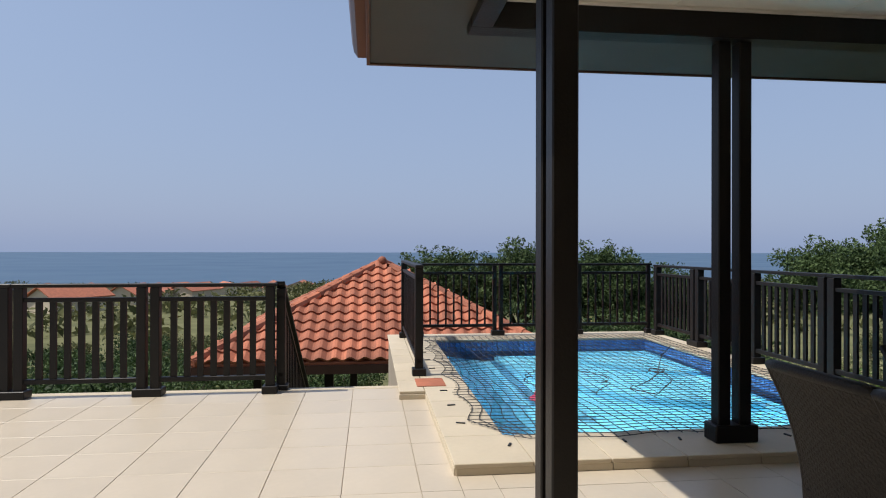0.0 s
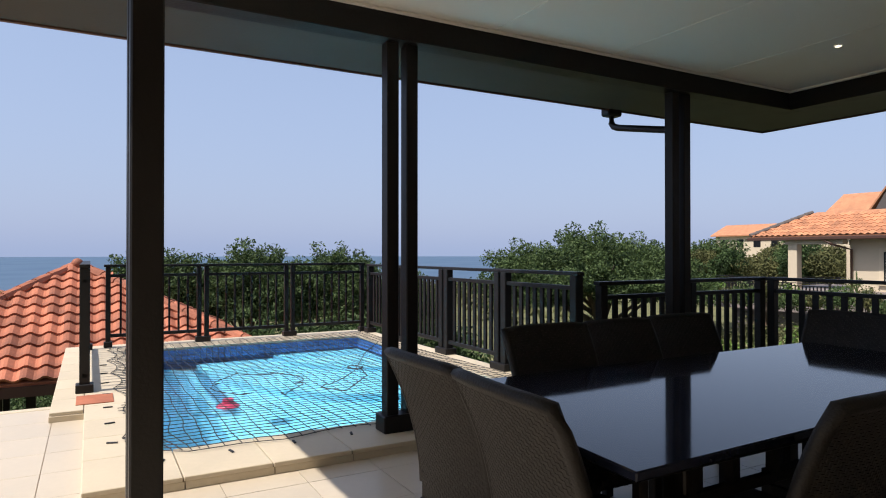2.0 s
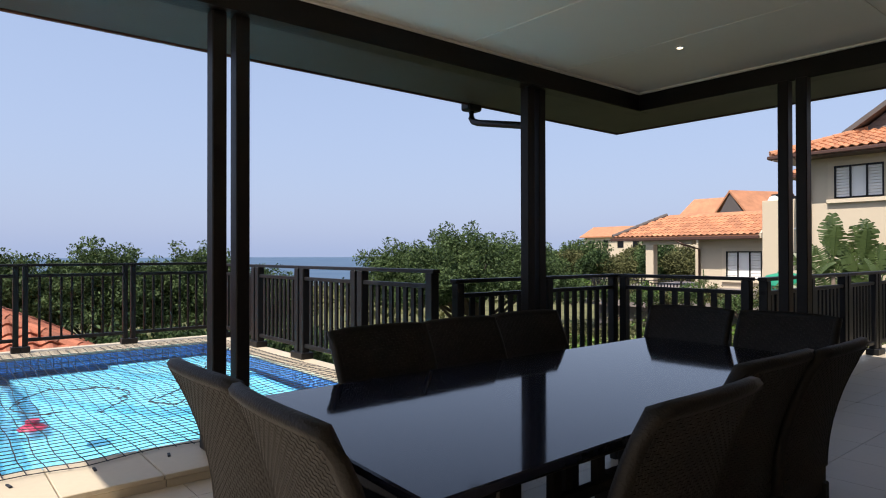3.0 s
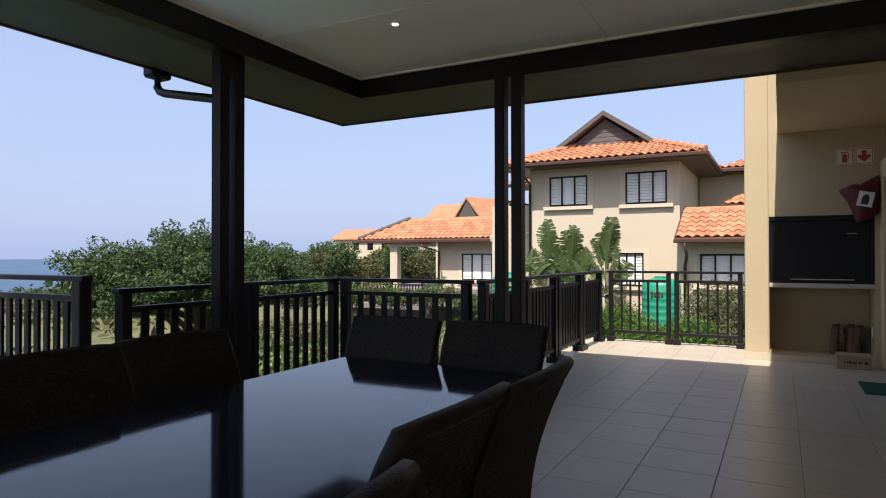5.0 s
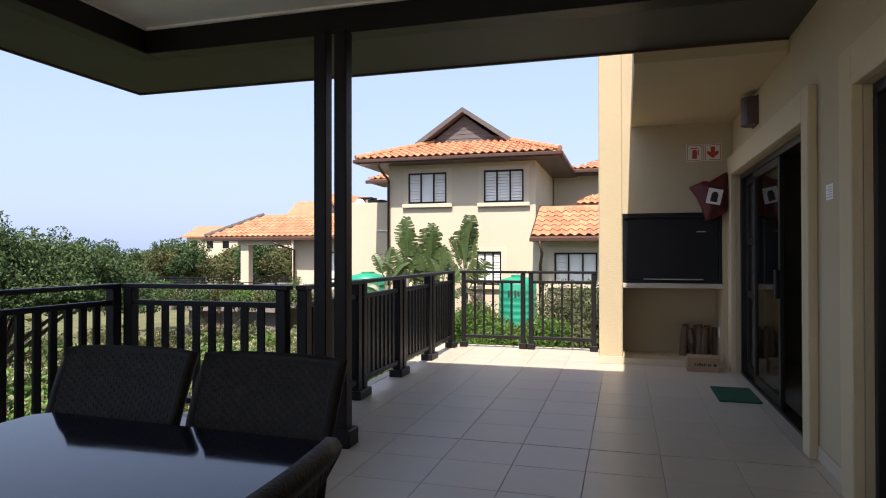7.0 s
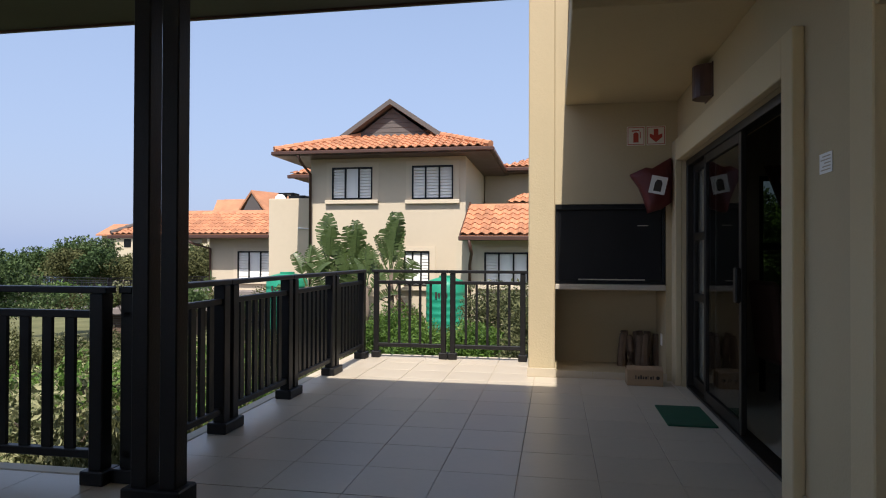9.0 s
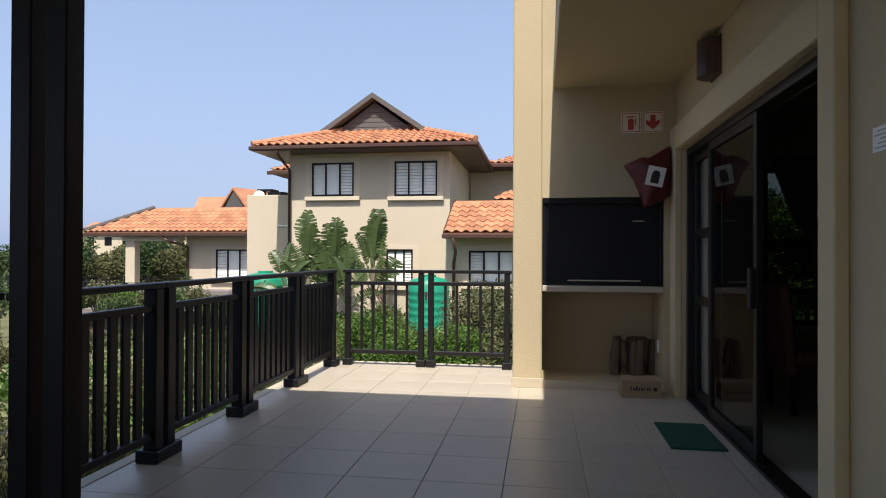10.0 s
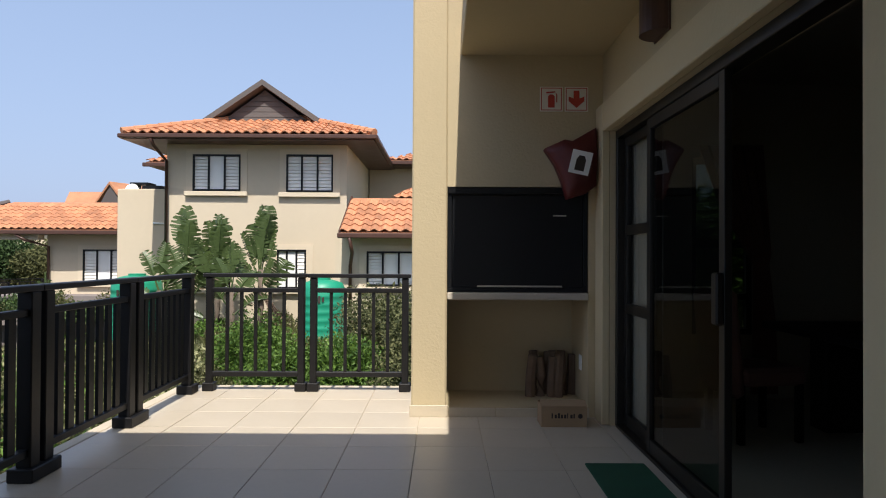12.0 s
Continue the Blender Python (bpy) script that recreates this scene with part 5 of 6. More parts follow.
# pavilion wing with an open porch
ph = [(-14.2, -12.55, 0.09, 1.39)]
part("wall", wall_with_holes(-15.6, -10.7, 25.8, 26.05, GZ, 2.0, ph), M_NB_WALL, nb)
part("wall", boxed(-15.6, -15.35, 26.05, 30, GZ, 2.0), M_NB_WALL, nb)
# black sheet in place of the pavilion's dark interior
part("room_dark_sheet", boxed(-15.3, -10.8, 26.8, 26.9, GZ, 1.9), M_BLACK, nb)
nb_window(nb, *ph[0][:2], 25.81, *ph[0][2:])
part("porch_column", boxed(-18.15, -17.7, 25.2, 25.6, GZ, 1.75, bevel=0.02), M_NB_WALL, nb)
part("porch_column", boxed(-18.15, -17.7, 30.2, 30.6, GZ, 1.75, bevel=0.02), M_NB_WALL, nb)
part("porch_beam", boxed(-18.3, -15.6, 25.2, 25.6, 1.75, 2.0), M_NB_WALL, nb)
part("porch_floor", boxed(-19.5, -10.7, 24.6, 31, GZ, -0.35), M_PAVE, nb)
roof_face(nb, (-20.0, 25.0, 2.12), (-12.35, 25.0, 2.12), (0, 2.7, 1.25), 2.98, 0.60, 0.0, M_TERRA, 0.29, 0.38)
ridge_caps(nb, (-20.0, 25.0, 2.2), (-18.2, 27.7, 3.45), M_GREY_SHINGLE, 0.12)
part("gutter", boxed(-20.1, -12.3, 24.88, 25.02, 1.95, 2.1, bevel=0.02), M_GUTTER, nb)
part("soffit", boxed(-19.9, -12.4, 25.02, 27.5, 1.98, 2.03), M_GUTTER, nb)
bm = bmesh.new()
prism(bm, [(-12.35, 25.0, 1.98), (-12.35, 25.0, 2.2), (-12.35, 27.7, 3.45), (-12.35, 27.7, 3.22)], (0.12, 0, 0))
part("barge_board", bm, M_NB_WALL, nb)
dpn = bmesh.new()
tube(dpn, [(-16.3, 24.95, 1.95), (-16.0, 25.0, 1.75), (-15.5, 25.7, 1.5), (-15.5, 25.7, GZ)], 0.055, 7)
part("downpipe", dpn, M_GUTTER, nb, smooth=True)


def far_house(x, y, z, w, d, h, ridge, ang, label, mat=M_TERRA, eave=0.6, end=M_NB_WALL):
    """A distant house: plastered body with windows under a gabled tile roof."""
    t = thing("distant_house", label, "house", pose(x, y, z, 0, 0, ang), "houses in the distance")
    part("wall", boxed(-w / 2, w / 2, -d / 2, d / 2, -3, h), M_NB_WALL, t)
    for s in (-1, 1):
        bm = bmesh.new()
        prism(bm, [(-w / 2 - eave, s * (d / 2 + 0.6), h - 0.1), (-w / 2 - eave, s * (d / 2 + 0.6), h + 0.1), (-w / 2 - eave, 0, h + ridge), (-w / 2 - eave, 0, h + ridge - 0.2)], (w + 2 * eave, 0, 0))
        part("roof", bm, mat, t)
    bm = bmesh.new()
    prism(bm, [(-w / 2, -d / 2, h), (-w / 2, d / 2, h), (-w / 2, 0, h + ridge - 0.2)], (w, 0, 0))
    part("gable", bm, end, t)
    n = max(2, int(w / 3))
    for i in range(n):
        xc = -w / 2 + w * (i + 0.5) / n
        part("window", boxed(xc - 0.6, xc + 0.6, -d / 2 - 0.03, -d / 2 + 0.02, h - 1.9, h - 0.6), M_BLACK, t)
    return t


far_house(-58.0, 91.0, 0.0, 24.0, 7.0, 4.2, 1.9, 0, "distant orange-roofed house beyond the garden")
far_house(-42.5, 88.0, 0.0, 13.0, 8.0, 6.8, 2.8, 0, "distant taller orange-roofed house beyond the garden")
far_house(-25.4, 49.0, -1.5, 5.6, 2.4, 4.75, 2.65, 0, "orange-roofed house behind the pavilion", eave=0.25, end=M_GREY_SHINGLE)
far_house(-22.3, 47.4, -1.5, 5.0, 3.4, 5.4, 2.35, 66, "small orange gabled roof behind the pavilion", eave=0.1, end=M_GREY_SHINGLE)
for i, (px, d, sc) in enumerate(((-0.56, 120, 1.0), (-0.50, 170, 1.1), (-0.44, 190, 1.2), (-0.47, 150, 0.9), (-0.38, 200, 1.2), (-0.33, 230, 1.3), (-0.26, 240, 1.2), (-0.22, 300, 1.4), (-0.30, 280, 1.4), (-0.41, 260, 1.3), (-0.53, 240, 1.3), (-0.60, 200, 1.2))):
    x, y = -d, -4.7 + d * (px + 0.115)
    far_house(x, y, ground_z(x, y) - 0.6, 11 * sc, 7 * sc, 3.0, 2.2, (i * 47) % 60 - 30, "distant red-roofed house on the coastal slope", M_TERRA_RED)

# ---- water tanks ----
def water_tank(x, y, label, slim=1.0):
    t = thing("water_tank", label, "water tank", pose(x, y, GZ) @ Matrix.Diagonal((slim, slim, 1, 1)), "green water tanks")
    bm = bmesh.new()
    prof = [(0.68, 0.0)]
    for k in range(7):
        z = 0.2 + k * 0.2
        prof += [(0.68, z - 0.05), (0.69, z - 0.03), (0.69, z + 0.03), (0.68, z + 0.05)]
    prof += [(0.68, 1.58), (0.6, 1.72), (0.3, 1.8), (0.0, 1.81)]
    seg = 28
    rings = [[bm.verts.new((r * math.cos(2 * math.pi * i / seg), r * math.sin(2 * math.pi * i / seg), z)) for i in range(seg)] for r, z in prof[:-1]]
    for a, b in zip(rings, rings[1:]):
        for i in range(seg):
            bm.faces.new((a[i], a[(i + 1) % seg], b[(i + 1) % seg], b[i]))
    bm.faces.new(rings[-1])
    part("body", bm, M_TANK, t, smooth=True)
    bm = bmesh.new()
    tube(bm, [(0, 0, 1.78), (0, 0, 1.86)], 0.24, 18)
    part("lid", bm, M_TANK, t)
    bm = bmesh.new()
    for i, a in enumerate((-108, -99, -88, -79)):
        c = Vector((0.712 * math.cos(radians(a)), 0.712 * math.sin(radians(a)), 1.33))
        box(bm, -0.035, 0.035, -0.006, 0.006, -0.09 if i % 2 == 0 else -0.06, 0.09 if i % 2 == 0 else 0.06, m=Matrix.Translation(c) @ pose(0, 0, 0, 0, 0, a + 90))
    part("printed_mark", bm, M_INK, t, "dark printed mark")
    return t


water_tank(-3.20, 17.15, "green ribbed plastic water tank before the neighbour's wall", 0.82)
water_tank(-9.0, 19.4, "green ribbed plastic water tank before the neighbour's parapet")

# ---- planting ----
tree("spreading_tree", -15.5, 10.6, ground_z(-15.5, 10), 5.35, (2.6, 4.7), 130000, 0.052, M_LEAF, "broad spreading green tree on the slope", 11, 0.2, 60, lo=0.2, hi=0.42, squash=0.85)
for i, (x, y, h, sp, n) in enumerate(((-20.8, -2.4, 5.7, (1.6, 2.1), 52000), (-20.6, 0.4, 5.95, (1.6, 2.2), 52000), (-20.4, 3.2, 5.8, (1.6, 2.1), 52000), (-20.6, 5.6, 5.1, (1.4, 1.7), 30000))):
    tree("dense_tree", x, y, ground_z(x, y), h, sp, n, 0.055, M_LEAF, "dense dark green tree behind the pool railing", 31 + i, 0.15, 60, lo=0.25, hi=0.45)


def shrub(x, y, z, size, n, leaf, mat, label, seed, name="shrub"):
    t = thing(name, label, "shrub", pose(x, y, z), "shrubs in the garden")
    bl = clumps((0, 0, size[2] * 0.45), (size[0], size[1], size[2] * 0.55), 14, seed, 0.4, 0.7)
    f = new("foliage", leaf_mesh("foliage", bl, n, leaf, mat, seed=seed))
    f.parent = t
    bm = bmesh.new()
    for b in bl[:6]:
        tube(bm, [(0, 0, -0.1), (b[0] * 0.4, b[1] * 0.4, b[2] * 0.5), b[:3]], 0.03, 5, 0.01)
    part("stem", bm, M_BARK, t)
    return t


srng = np.random.default_rng(5)
mrng = np.random.default_rng(17)
for i in range(7):
    shrub(-16.2 + srng.uniform(-1, 1), -0.2 + i * 0.85, ground_z(-16, 1), (1.1, 1.0, 2.6 + srng.uniform(0, 0.8)), 2500, 0.08, M_LEAF_DARK, "dark green shrub below the pool railing", 60 + i)
for i, (x, y, sx, h) in enumerate(((-1.35, 9.6, 0.6, 1.5), (-0.35, 9.0, 0.8, 2.3), (0.6, 9.3, 0.8, 2.4), (-2.4, 10.6, 0.6, 1.2), (-0.9, 10.8, 0.9, 2.2), (0.2, 11.2, 0.9, 2.4), (-3.2, 11.5, 0.7, 1.6))):
    shrub(x, y, GZ, (sx, 0.7, h), 12000, 0.03, (M_LEAF_BRIGHT, M_LEAF_SCRUB, M_MEADOW)[i % 3], "leafy green shrub beyond the end railing", 80 + i)
for i in range(90):
    x, y = srng.uniform(-17, -3.6), srng.uniform(4, 23)
    s = srng.uniform(0.4, 0.85)
    shrub(x, y, ground_z(x, y), (s, s, s * srng.uniform(1.0, 1.7)), 700, 0.05, (M_LEAF_OLIVE, M_LEAF_BRIGHT, M_MEADOW)[i % 3], "low scrubby garden shrub on the slope", 120 + i)
for i in range(80):
    x, y = srng.uniform(-17, -9.6), srng.uniform(0.4, 13)
    if i % 2:
        x, y = srng.uniform(-9.5, -4.6), srng.uniform(2.9, 13)
    s = srng.uniform(0.35, 0.75)
    shrub(x, y, ground_z(x, y), (s * 1.2, s * 1.2, s * srng.uniform(0.8, 1.3)), 1500, 0.035, (M_LEAF_SCRUB, M_MEADOW, M_LEAF_OLIVE)[i % 3], "low dusty scrub plant on the slope beside the pool", 500 + i)
for i in range(8):
    x, y = -8.2 - 4.6 * i / 7 + mrng.uniform(-0.3, 0.3), 0.7 + mrng.uniform(-0.2, 0.3)
    shrub(x, y, ground_z(x, y), (0.9, 0.6, 2.0 + 0.12 * i), 4000, 0.05, (M_LEAF_DARK, M_LEAF)[i % 3 == 0], "dark green bush beside the pool railing", 700 + i)
for i in range(75):
    x, y = srng.uniform(-26, -7.0), srng.uniform(-15, -4.9)
    if abs(x - GX) < 4.3 and abs(y - GY) < 4.3:
        continue
    s = srng.uniform(0.7, 1.5) * (0.45 if x > -12.5 else 1.0)
    shrub(x, y, ground_z(x, y), (s, s, s * 1.3), 1500, 0.06, (M_LEAF, M_LEAF, M_LEAF_DARK)[i % 3], "green shrub on the slope below the terrace", 200 + i)
for i in range(60):
    x, y = -12.5 - 26 * (i % 20) / 20 + srng.uniform(-1, 1), srng.uniform(-24, -8.6)
    s = srng.uniform(1.0, 1.9)
    shrub(x, y, ground_z(x, y) - 0.2, (s, s, s * 1.15), 1800, 0.08, (M_LEAF_DARK, M_LEAF, M_LEAF_DARK, M_LEAF_OLIVE)[i % 4], "dense dark bush on the slope towards the sea", 400 + i)
for i in range(10):
    x = -38 + i * 2.2
    y = 40 + 3 * math.sin(i * 1.7)
    shrub(x, y, GZ - 0.5, (2.2, 1.8, 3.9 + 0.6 * math.sin(i * 2.3)), 6000, 0.12, (M_LEAF_OLIVE, M_LEAF)[i % 3 == 0], "rounded olive green bush beyond the garden", 240 + i)
for i in range(8):
    x, y = -17.5 + i * 0.9, 33 + (i % 3)
    shrub(x, y, GZ, (1.0, 0.9, 2.9), 1600, 0.1, (M_LEAF_OLIVE, M_LEAF_DARK)[i % 2], "bush seen through the open porch", 260 + i)
for i in range(16):
    x, y = -21.5 + i * 0.7, 22.3 + 0.8 * math.sin(i * 2.1)
    shrub(x, y, GZ, (0.7, 0.6, 1.1 + 0.3 * math.sin(i * 1.3)), 1100, 0.06, (M_LEAF_OLIVE, M_LEAF_BRIGHT, M_LEAF)[i % 3], "low shrub before the neighbour's porch", 300 + i)
for i in range(34):
    x, y = -31 + i * 0.5, 22.6 + 1.1 * math.sin(i * 2.4)
    h = min(2.6, -1.25 - ground_z(x, y)) * (0.72 + 0.28 * math.sin(i * 1.9))
    shrub(x, y, ground_z(x, y), (0.8, 0.7, h), 1500, 0.06, (M_MEADOW, M_LEAF_SCRUB, M_LEAF_OLIVE)[i % 3], "pale scrubby bush on the slope below the neighbour's terrace", 760 + i)
for i in range(9):
    x, y = -31 + i * 1.6, 35 + 1.5 * math.sin(i * 2.0)
    shrub(x, y, GZ, (1.3, 1.1, 3.3 + 0.4 * math.sin(i * 1.7)), 3200, 0.1, (M_LEAF_OLIVE, M_LEAF, M_LEAF_DARK)[i % 3], "rounded green bush beyond the neighbour's terrace", 330 + i)
for i in range(5):
    shrub(1.9 + i * 0.7, 8.6 + 0.4 * (i % 2), GZ, (0.75, 0.6, 4.6), 14000, 0.032, (M_LEAF_BRIGHT, M_LEAF)[i % 2], "green shrub outside the room's window", 280 + i)
far_bl = []
frng = np.random.default_rng(9)
for i in range(420):
    d = frng.uniform(45, 330)
    a = frng.uniform(-0.75, 0.95)
    x, y = -d, d * a
    r = frng.uniform(0.9, 2.0) * (0.6 + d / 200)
    far_bl.append((x, y, ground_z(x, y) + r * 0.3, r * 1.6, r * 1.6, r))
fs = new("distant_scrub", leaf_mesh("distant_scrub", far_bl, 36000, 0.6, M_LEAF_OLIVE, seed=3))
tagged(fs, "olive and green coastal scrub covering the far slope", "scrub", kind="stuff")

# low leafy growth on the near slope
meadow = []
for i in range(4600):
    x, y = mrng.uniform(-15, -4.4), 2.9 + 18 * mrng.random() ** 1.3
    if i % 5 == 0:
        x, y = mrng.uniform(-4.4, 1.2), mrng.uniform(7.4, 16.5)
    r = mrng.uniform(0.16, 0.42)
    if i % 5 > 2:
        x, y = mrng.uniform(-26, -6), mrng.uniform(5, 24)
        r *= 1.35
    meadow.append((x, y, ground_z(x, y) + r * 0.25, r * 1.3, r * 1.3, r * mrng.uniform(0.5, 1.1)))
mw = new("meadow", leaf_mesh("meadow", meadow, 300000, 0.045, M_MEADOW, flat=0.3, seed=44))
tagged(mw, "mixed green and straw-coloured undergrowth on the garden slope", "undergrowth", kind="stuff")
meadow = []
for i in range(1500):
    x, y = mrng.uniform(-27, -11), mrng.uniform(7, 23)
    r = mrng.uniform(0.3, 0.75)
    meadow.append((x, y, ground_z(x, y) + r * 0.3, r * 1.4, r * 1.4, r * mrng.uniform(0.5, 1.0)))
mf = new("meadow", leaf_mesh("meadow", meadow, 110000, 0.085, M_MEADOW, flat=0.3, seed=45))
tagged(mf, "pale green and straw-coloured scrub on the farther slope", "undergrowth", kind="stuff")

# grass tufts and dry stalks on the near slope
gverts2, gfaces2 = [], []
for i in range(42000):
    x, y = srng.uniform(-13, -2.7), srng.uniform(2.9, 20)
    if i % 4 == 0:
        x, y = srng.uniform(-3.2, 0.9), srng.uniform(7.2, 10.5)
    if i % 4 == 1:
        x, y = srng.uniform(-7.5, -2.7), srng.uniform(2.7, 9)
    z = ground_z(x, y)
    h = srng.uniform(0.15, 0.6)
    a = srng.uniform(0, 6.28)
    lx, ly = srng.normal(0, 0.12, 2)
    w = 0.012
    b = len(gverts2)
    gverts2 += [(x - w * math.cos(a), y - w * math.sin(a), z), (x + w * math.cos(a), y + w * math.sin(a), z), (x + lx * 0.5 + w * 0.6, y + ly * 0.5, z + h * 0.65), (x + lx, y + ly, z + h)]
    gfaces2.append((b, b + 1, b + 2, b + 3))
gr = new("grass", mesh_of("grass", gverts2, gfaces2, M_LEAF_OLIVE))
tagged(gr, "dry grass tufts on the garden slope", "grass", kind="stuff")


def banana_leaf(base, lean, side, pet, ln, wd, droop, rng):
    """A long stalk and a broad blade split along its veins; side: the way across the blade."""
    bm = bmesh.new()
    mid = [base + lean * pet + lean * ln * u + Vector((lean.x * 0.5, lean.y * 0.5, -1)) * droop * ln * u * u for u in np.linspace(0, 1, 15)]
    tube(bm, [base, base + lean * pet * 0.5, mid[0], mid[5], mid[10], mid[14]], 0.028, 5, 0.006)
    face = side.cross(lean).normalized()
    fold = rng.uniform(0.05, 0.4)
    for sgn in (-1, 1):
        tear = 1.0
        for k in range(14):
            u0, u1 = k / 14, (k + 1) / 14
            w0, w1 = (wd * math.sin(math.pi * (0.06 + 0.9 * u)) ** 0.55 for u in (u0, u1))
            if rng.random() < 0.35:
                tear = rng.uniform(0.82, 1.0)
            sag = rng.normal(0, 0.02) - 0.03 * (1 - tear)
            out0, out1 = side * sgn * w0 * tear + face * fold * w0 + lean * 0.06 + Vector((0, 0, sag)), side * sgn * w1 * tear + face * fold * w1 + lean * 0.05 + Vector((0, 0, sag))
            gap = 0.012 if rng.random() < 0.4 else 0.0
            q0, q1 = mid[k], mid[k + 1]
            bm.faces.new([bm.verts.new(p) for p in (q0, q0 + out0 * 0.55 + face * 0.02, q1 + out1 * 0.55 + face * 0.02 - lean * gap, q1)])
            bm.faces.new([bm.verts.new(p) for p in (q0 + out0 * 0.55 + face * 0.02, q0 + out0, q1 + out1 - lean * gap * 3, q1 + out1 * 0.55 + face * 0.02 - lean * gap)])
    return bm


def wild_banana(x, y, h, n, seed, label, spread=0.35, yaw=0.0, dead=0):
    """A stem with broad split leaves in one upright fan; the newest leaves stand straight, the older ones arch out."""
    t = thing("wild_banana", label, "plant", pose(x, y, GZ, 0, 0, yaw))
    rng = np.random.default_rng(seed)
    bm = bmesh.new()
    tube(bm, [(0, 0, 0), (0.03, 0, h * 0.25), (0.0, 0.02, h * 0.5)], 0.10, 8, 0.06)
    part("stem", bm, M_BARK, t, smooth=True)
    for i in range(n):
        f = i / max(1, n - 1)  # 0 oldest, 1 newest
        s = -1 if i % 2 else 1
        ang = s * (spread * (1 - f) ** 1.3 + 0.06) + rng.normal(0, 0.05)
        lean = Vector((math.sin(ang), rng.normal(0, 0.12), math.cos(ang))).normalized()
        turn = rng.normal(0, 0.7)
        side = lean.cross(Vector((math.sin(turn), math.cos(turn), 0))).normalized()
        ln = h * rng.uniform(0.27, 0.34)
        pet = h * rng.uniform(0.06, 0.16)
        base = Vector((0, 0, h * (0.26 + 0.32 * f)))
        part("leaf", banana_leaf(base, lean, side, pet, ln, h * rng.uniform(0.075, 0.10), 0.10 + 0.35 * abs(ang), rng), M_BANANA, t)
    for i in range(dead):
        lean = Vector((rng.uniform(-0.2, 0.9), -0.3, -0.75)).normalized()
        part("dead_leaf", banana_leaf(Vector((0, 0, h * 0.36)), lean, Vector((0.3, -1, 0)).normalized(), 0.25, h * 0.15, 0.16, 0.3, rng), M_LOG, t, "withered brown leaf")
    return t


wild_banana(-7.15, 18.3, 3.75, 9, 21, "tall wild banana plant with broad split leaves", 0.45, 8)
wild_banana(-6.38, 18.5, 3.85, 8, 22, "tall wild banana plant with upright broad leaves", 0.3, -12)
wild_banana(-5.1, 18.2, 4.05, 9, 23, "tall wild banana plant beside the water tank", 0.35, 5, 3)
wild_banana(-5.75, 17.8, 2.9, 6, 24, "shorter wild banana plant with arching leaves", 0.7, 15)
wild_banana(-7.75, 18.0, 2.9, 5, 25, "low wild banana plant with drooping leaves", 1.1, 4)
wild_banana(-13.6, 22.5, 1.8, 7, 6, "small green broad-leaved plant by the porch", 0.9)
# far terrace of the neighbour with its own railing
rail_line([(-21.5, 24.3), (-19.5, 24.3), (-17.5, 24.3), (-15.6, 24.3)], -1.12, slats=9, h=1.1, group="neighbour's railings")
rail_line([(-30.0, 30.0), (-27.5, 29.0), (-25, 28.0), (-22.0, 27.5), (-19.0, 31.0), (-15.7, 31.0)], -0.95, slats=9, h=1.0, group="neighbour's railings")
ntb = bmesh.new()
box(ntb, -20.6, -15.6, 24.55, 31.5, -4.4, -1.40)
box(ntb, -21.6, -15.6, 24.1, 27, -1.40, -1.13, 0.01)
box(ntb, -31, -15.6, 27, 31.5, -1.25, -0.97, 0.01)
part("neighbour_terrace", ntb, M_PAVE)
structure(bpy.data.objects["neighbour_terrace"], "grey paved terrace of the neighbouring house", "terrace")
ld = thing("louvred_door", "small brown slatted timber door below the neighbour's terrace", "door", pose(-19.8, 24.53, -2.45))
lf_bm = bmesh.new()
for a in ((0, 0.06, 0, 0.95), (0.94, 1.0, 0, 0.95), (0.06, 0.94, 0, 0.06), (0.06, 0.94, 0.89, 0.95)):
    box(lf_bm, a[0], a[1], -0.03, 0.01, a[2], a[3])
part("door_frame", lf_bm, M_LOG, ld)
slat_ob = None
for k in range(8):
    if slat_ob is None:
        slat_ob = part("slat", boxed(0.06, 0.94, -0.02, 0.0, 0.0, 0.07), M_LOG, ld)
        slat_ob.location = (0, 0, 0.075)
    else:
        share("slat", slat_ob.data, ld, pose(0, 0, 0.075 + 0.102 * k))


# ---- floor tiles, coping stones, pool mosaic ----
def tile_mesh(name, w, d, t, mat, bevel=0.004):
    bm = boxed(-w / 2, w / 2, -d / 2, d / 2, -t, 0.0, bevel=bevel)
    me = bpy.data.meshes.new(name)
    bm.to_mesh(me)
    bm.free()
    me.materials.append(mat)
    return me


rest_bm_v, rest_bm_f = [], []


def rest_tile(x0, x1, y0, y1):
    b = len(rest_bm_v)
    z = 0.0
    rest_bm_v.extend([(x0, y0, z), (x1, y0, z), (x1, y1, z), (x0, y1, z), (x0, y0, -0.006), (x1, y0, -0.006), (x1, y1, -0.006), (x0, y1, -0.006)])
    rest_bm_f.extend([(b, b + 1, b + 2, b + 3), (b, b + 4, b + 5, b + 1), (b + 1, b + 5, b + 6, b + 2), (b + 2, b + 6, b + 7, b + 3), (b + 3, b + 7, b + 4, b)])


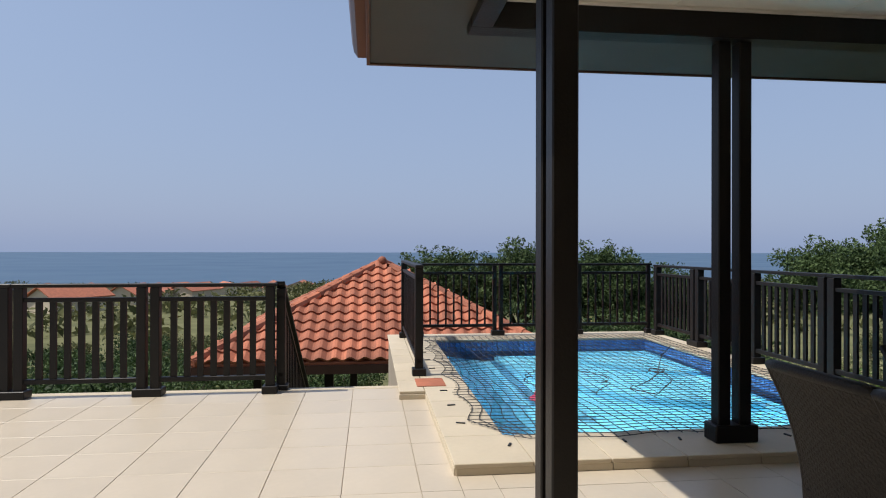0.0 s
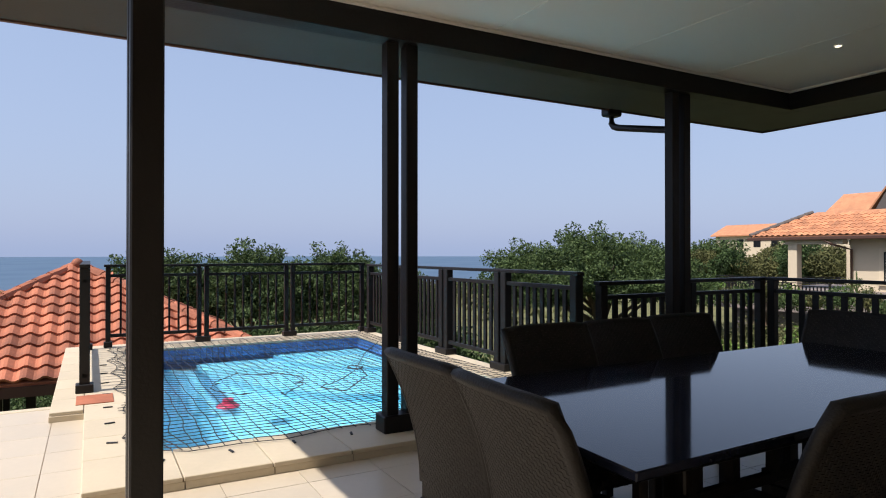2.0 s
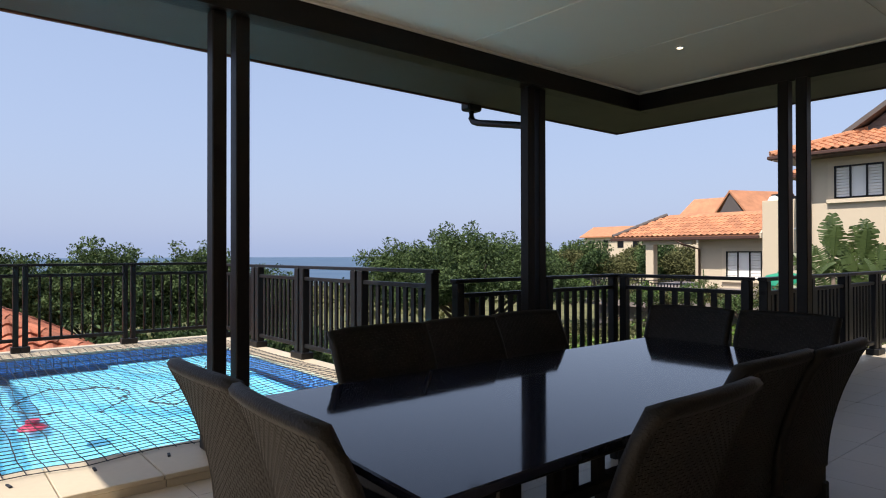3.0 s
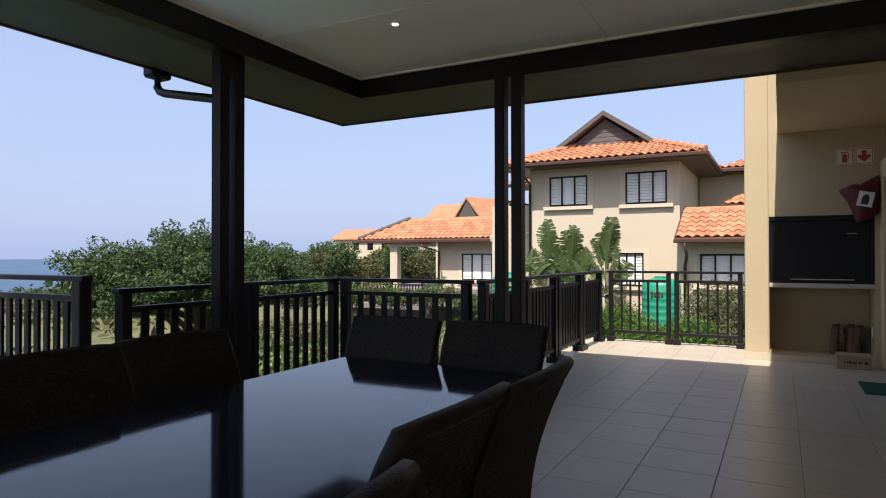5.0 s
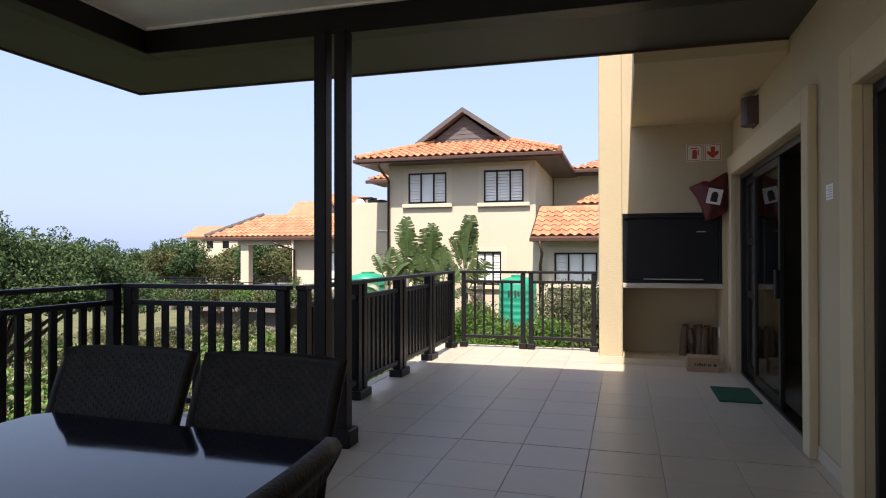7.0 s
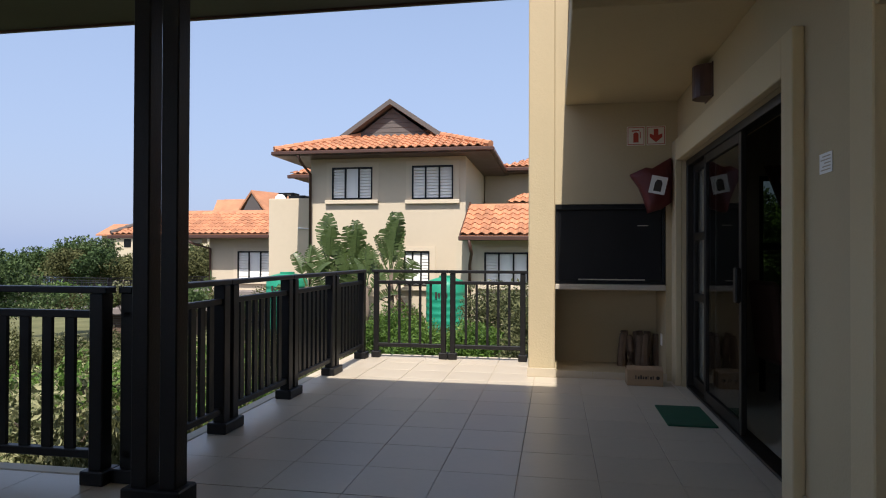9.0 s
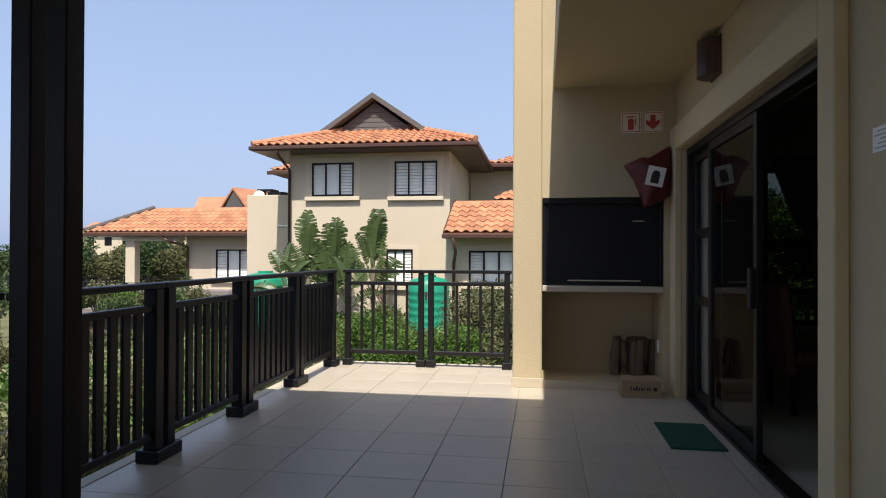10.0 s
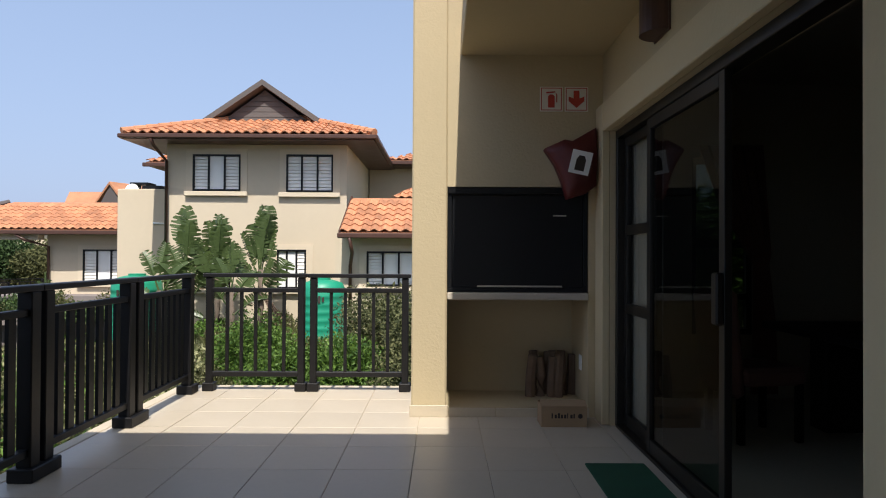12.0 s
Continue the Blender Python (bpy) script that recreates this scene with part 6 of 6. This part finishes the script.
def lay_tiles(x0, x1, y0, y1, ox, oy, pitch, near, base):
    """Square tiles on a grid through (ox, oy); whole tiles inside the stretch near are pieces of their own."""
    g = 0.0018
    me = tile_mesh("tile", pitch - 2 * g, pitch - 2 * g, 0.006, M_TILE, 0.002)
    i0, i1 = math.floor((x0 - ox) / pitch), math.ceil((x1 - ox) / pitch)
    j0, j1 = math.floor((y0 - oy) / pitch), math.ceil((y1 - oy) / pitch)
    for i in range(i0, i1):
        for j in range(j0, j1):
            a, b = max(ox + i * pitch, x0), min(ox + (i + 1) * pitch, x1)
            c, d = max(oy + j * pitch, y0), min(oy + (j + 1) * pitch, y1)
            if b - a < 0.03 or d - c < 0.03:
                continue
            whole = b - a > pitch - 0.002 and d - c > pitch - 0.002
            if whole and near[0] < a and b < near[1] and near[2] < c and d < near[3]:
                share("tile", me, base, pose((a + b) / 2, (c + d) / 2, 0.0))
            else:
                rest_tile(a + g, b - g, c + g, d - g)


lay_tiles(-2.52, 1.05, 2.5, 6.92, -0.335, 3.82, 0.442, (-2.6, 1.1, 2.4, 7.0), floor)
lay_tiles(-4.1, 1.05, -2.2, 2.5, -0.335, 3.82, 0.442, (-0.8, 1.1, -0.3, 2.6), floor)
lay_tiles(-3.42, 1.05, -4.18, -2.2, -3.64, -4.87, 0.454, (-3.5, -2.5, -4.3, -2.0), floor)
lay_tiles(-5.92, 1.05, -12.0, -4.18, -3.64, -4.87, 0.454, (-6.0, -1.3, -8.6, -4.1), floor_open)
rest = new("tiles", mesh_of("tiles", rest_bm_v, rest_bm_f, M_TILE_FAR))
rest.parent = floor
rest["kind"] = "stuff"


def coping(x0, x1, y0, y1, z, n, along):
    """A row of n stone slabs filling a strip."""
    for k in range(n):
        if along == "x":
            a, b, c, d = x0 + (x1 - x0) * k / n, x0 + (x1 - x0) * (k + 1) / n, y0, y1
        else:
            a, b, c, d = x0, x1, y0 + (y1 - y0) * k / n, y0 + (y1 - y0) * (k + 1) / n
        part("coping_stone", boxed(a + 0.003, b - 0.003, c + 0.003, d - 0.003, z - 0.028, z, bevel=0.004), M_COPING, deck)


coping(PX1 - 0.03, -3.40, -4.2, -0.2, DECK_Z, 8, "y")
coping(PX0, PX1 - 0.03, -4.2, PY0 + 0.03, DECK_Z, 9, "x")
coping(PX0, PX1 - 0.03, PY1 - 0.03, -0.2, DECK_Z, 9, "x")
coping(-9.35, PX0, -4.2, -0.2, DECK_Z, 8, "y")
coping(-9.35, -5.42, -4.44, -4.2, DECK_Z, 8, "x")
for k in range(8):
    y0 = -4.19 + k * 0.5
    part("riser_stone", boxed(-3.42, -3.41, y0 + 0.003, y0 + 0.497, 0.0, DECK_Z - 0.029, bevel=0.002), M_COPING, deck)
part("riser_stone", boxed(-5.42, -3.42, -4.20, -4.182, 0.0, DECK_Z - 0.029, bevel=0.002), M_COPING, deck)
part("riser_stone", boxed(-5.42, -5.412, -4.44, -4.2, 0.0, DECK_Z - 0.029, bevel=0.002), M_COPING, deck)
mos = tile_mesh("pool_tile", 0.070, 0.070, 0.012, M_POOLTILE, 0.003)
for k in range(int((PY1 - PY0) / 0.078)):
    y = PY0 + 0.042 + k * 0.078
    for z in (0.006, -0.070):
        share("pool_tile", mos, pool_shell, pose(PX0 + 0.012, y, z, 0, 90, 0))
for k in range(int((PX1 - PX0) / 0.078)):
    x = PX0 + 0.042 + k * 0.078
    for y, tip in ((PY0 + 0.012, -1), (PY1 - 0.012, 1)):
        share("pool_tile", mos, pool_shell, pose(x, y, 0.006, 90 * tip, 0, 0))
    share("pool_tile", mos, pool_shell, pose(x, PY1 - 0.012, -0.070, 90, 0, 0))
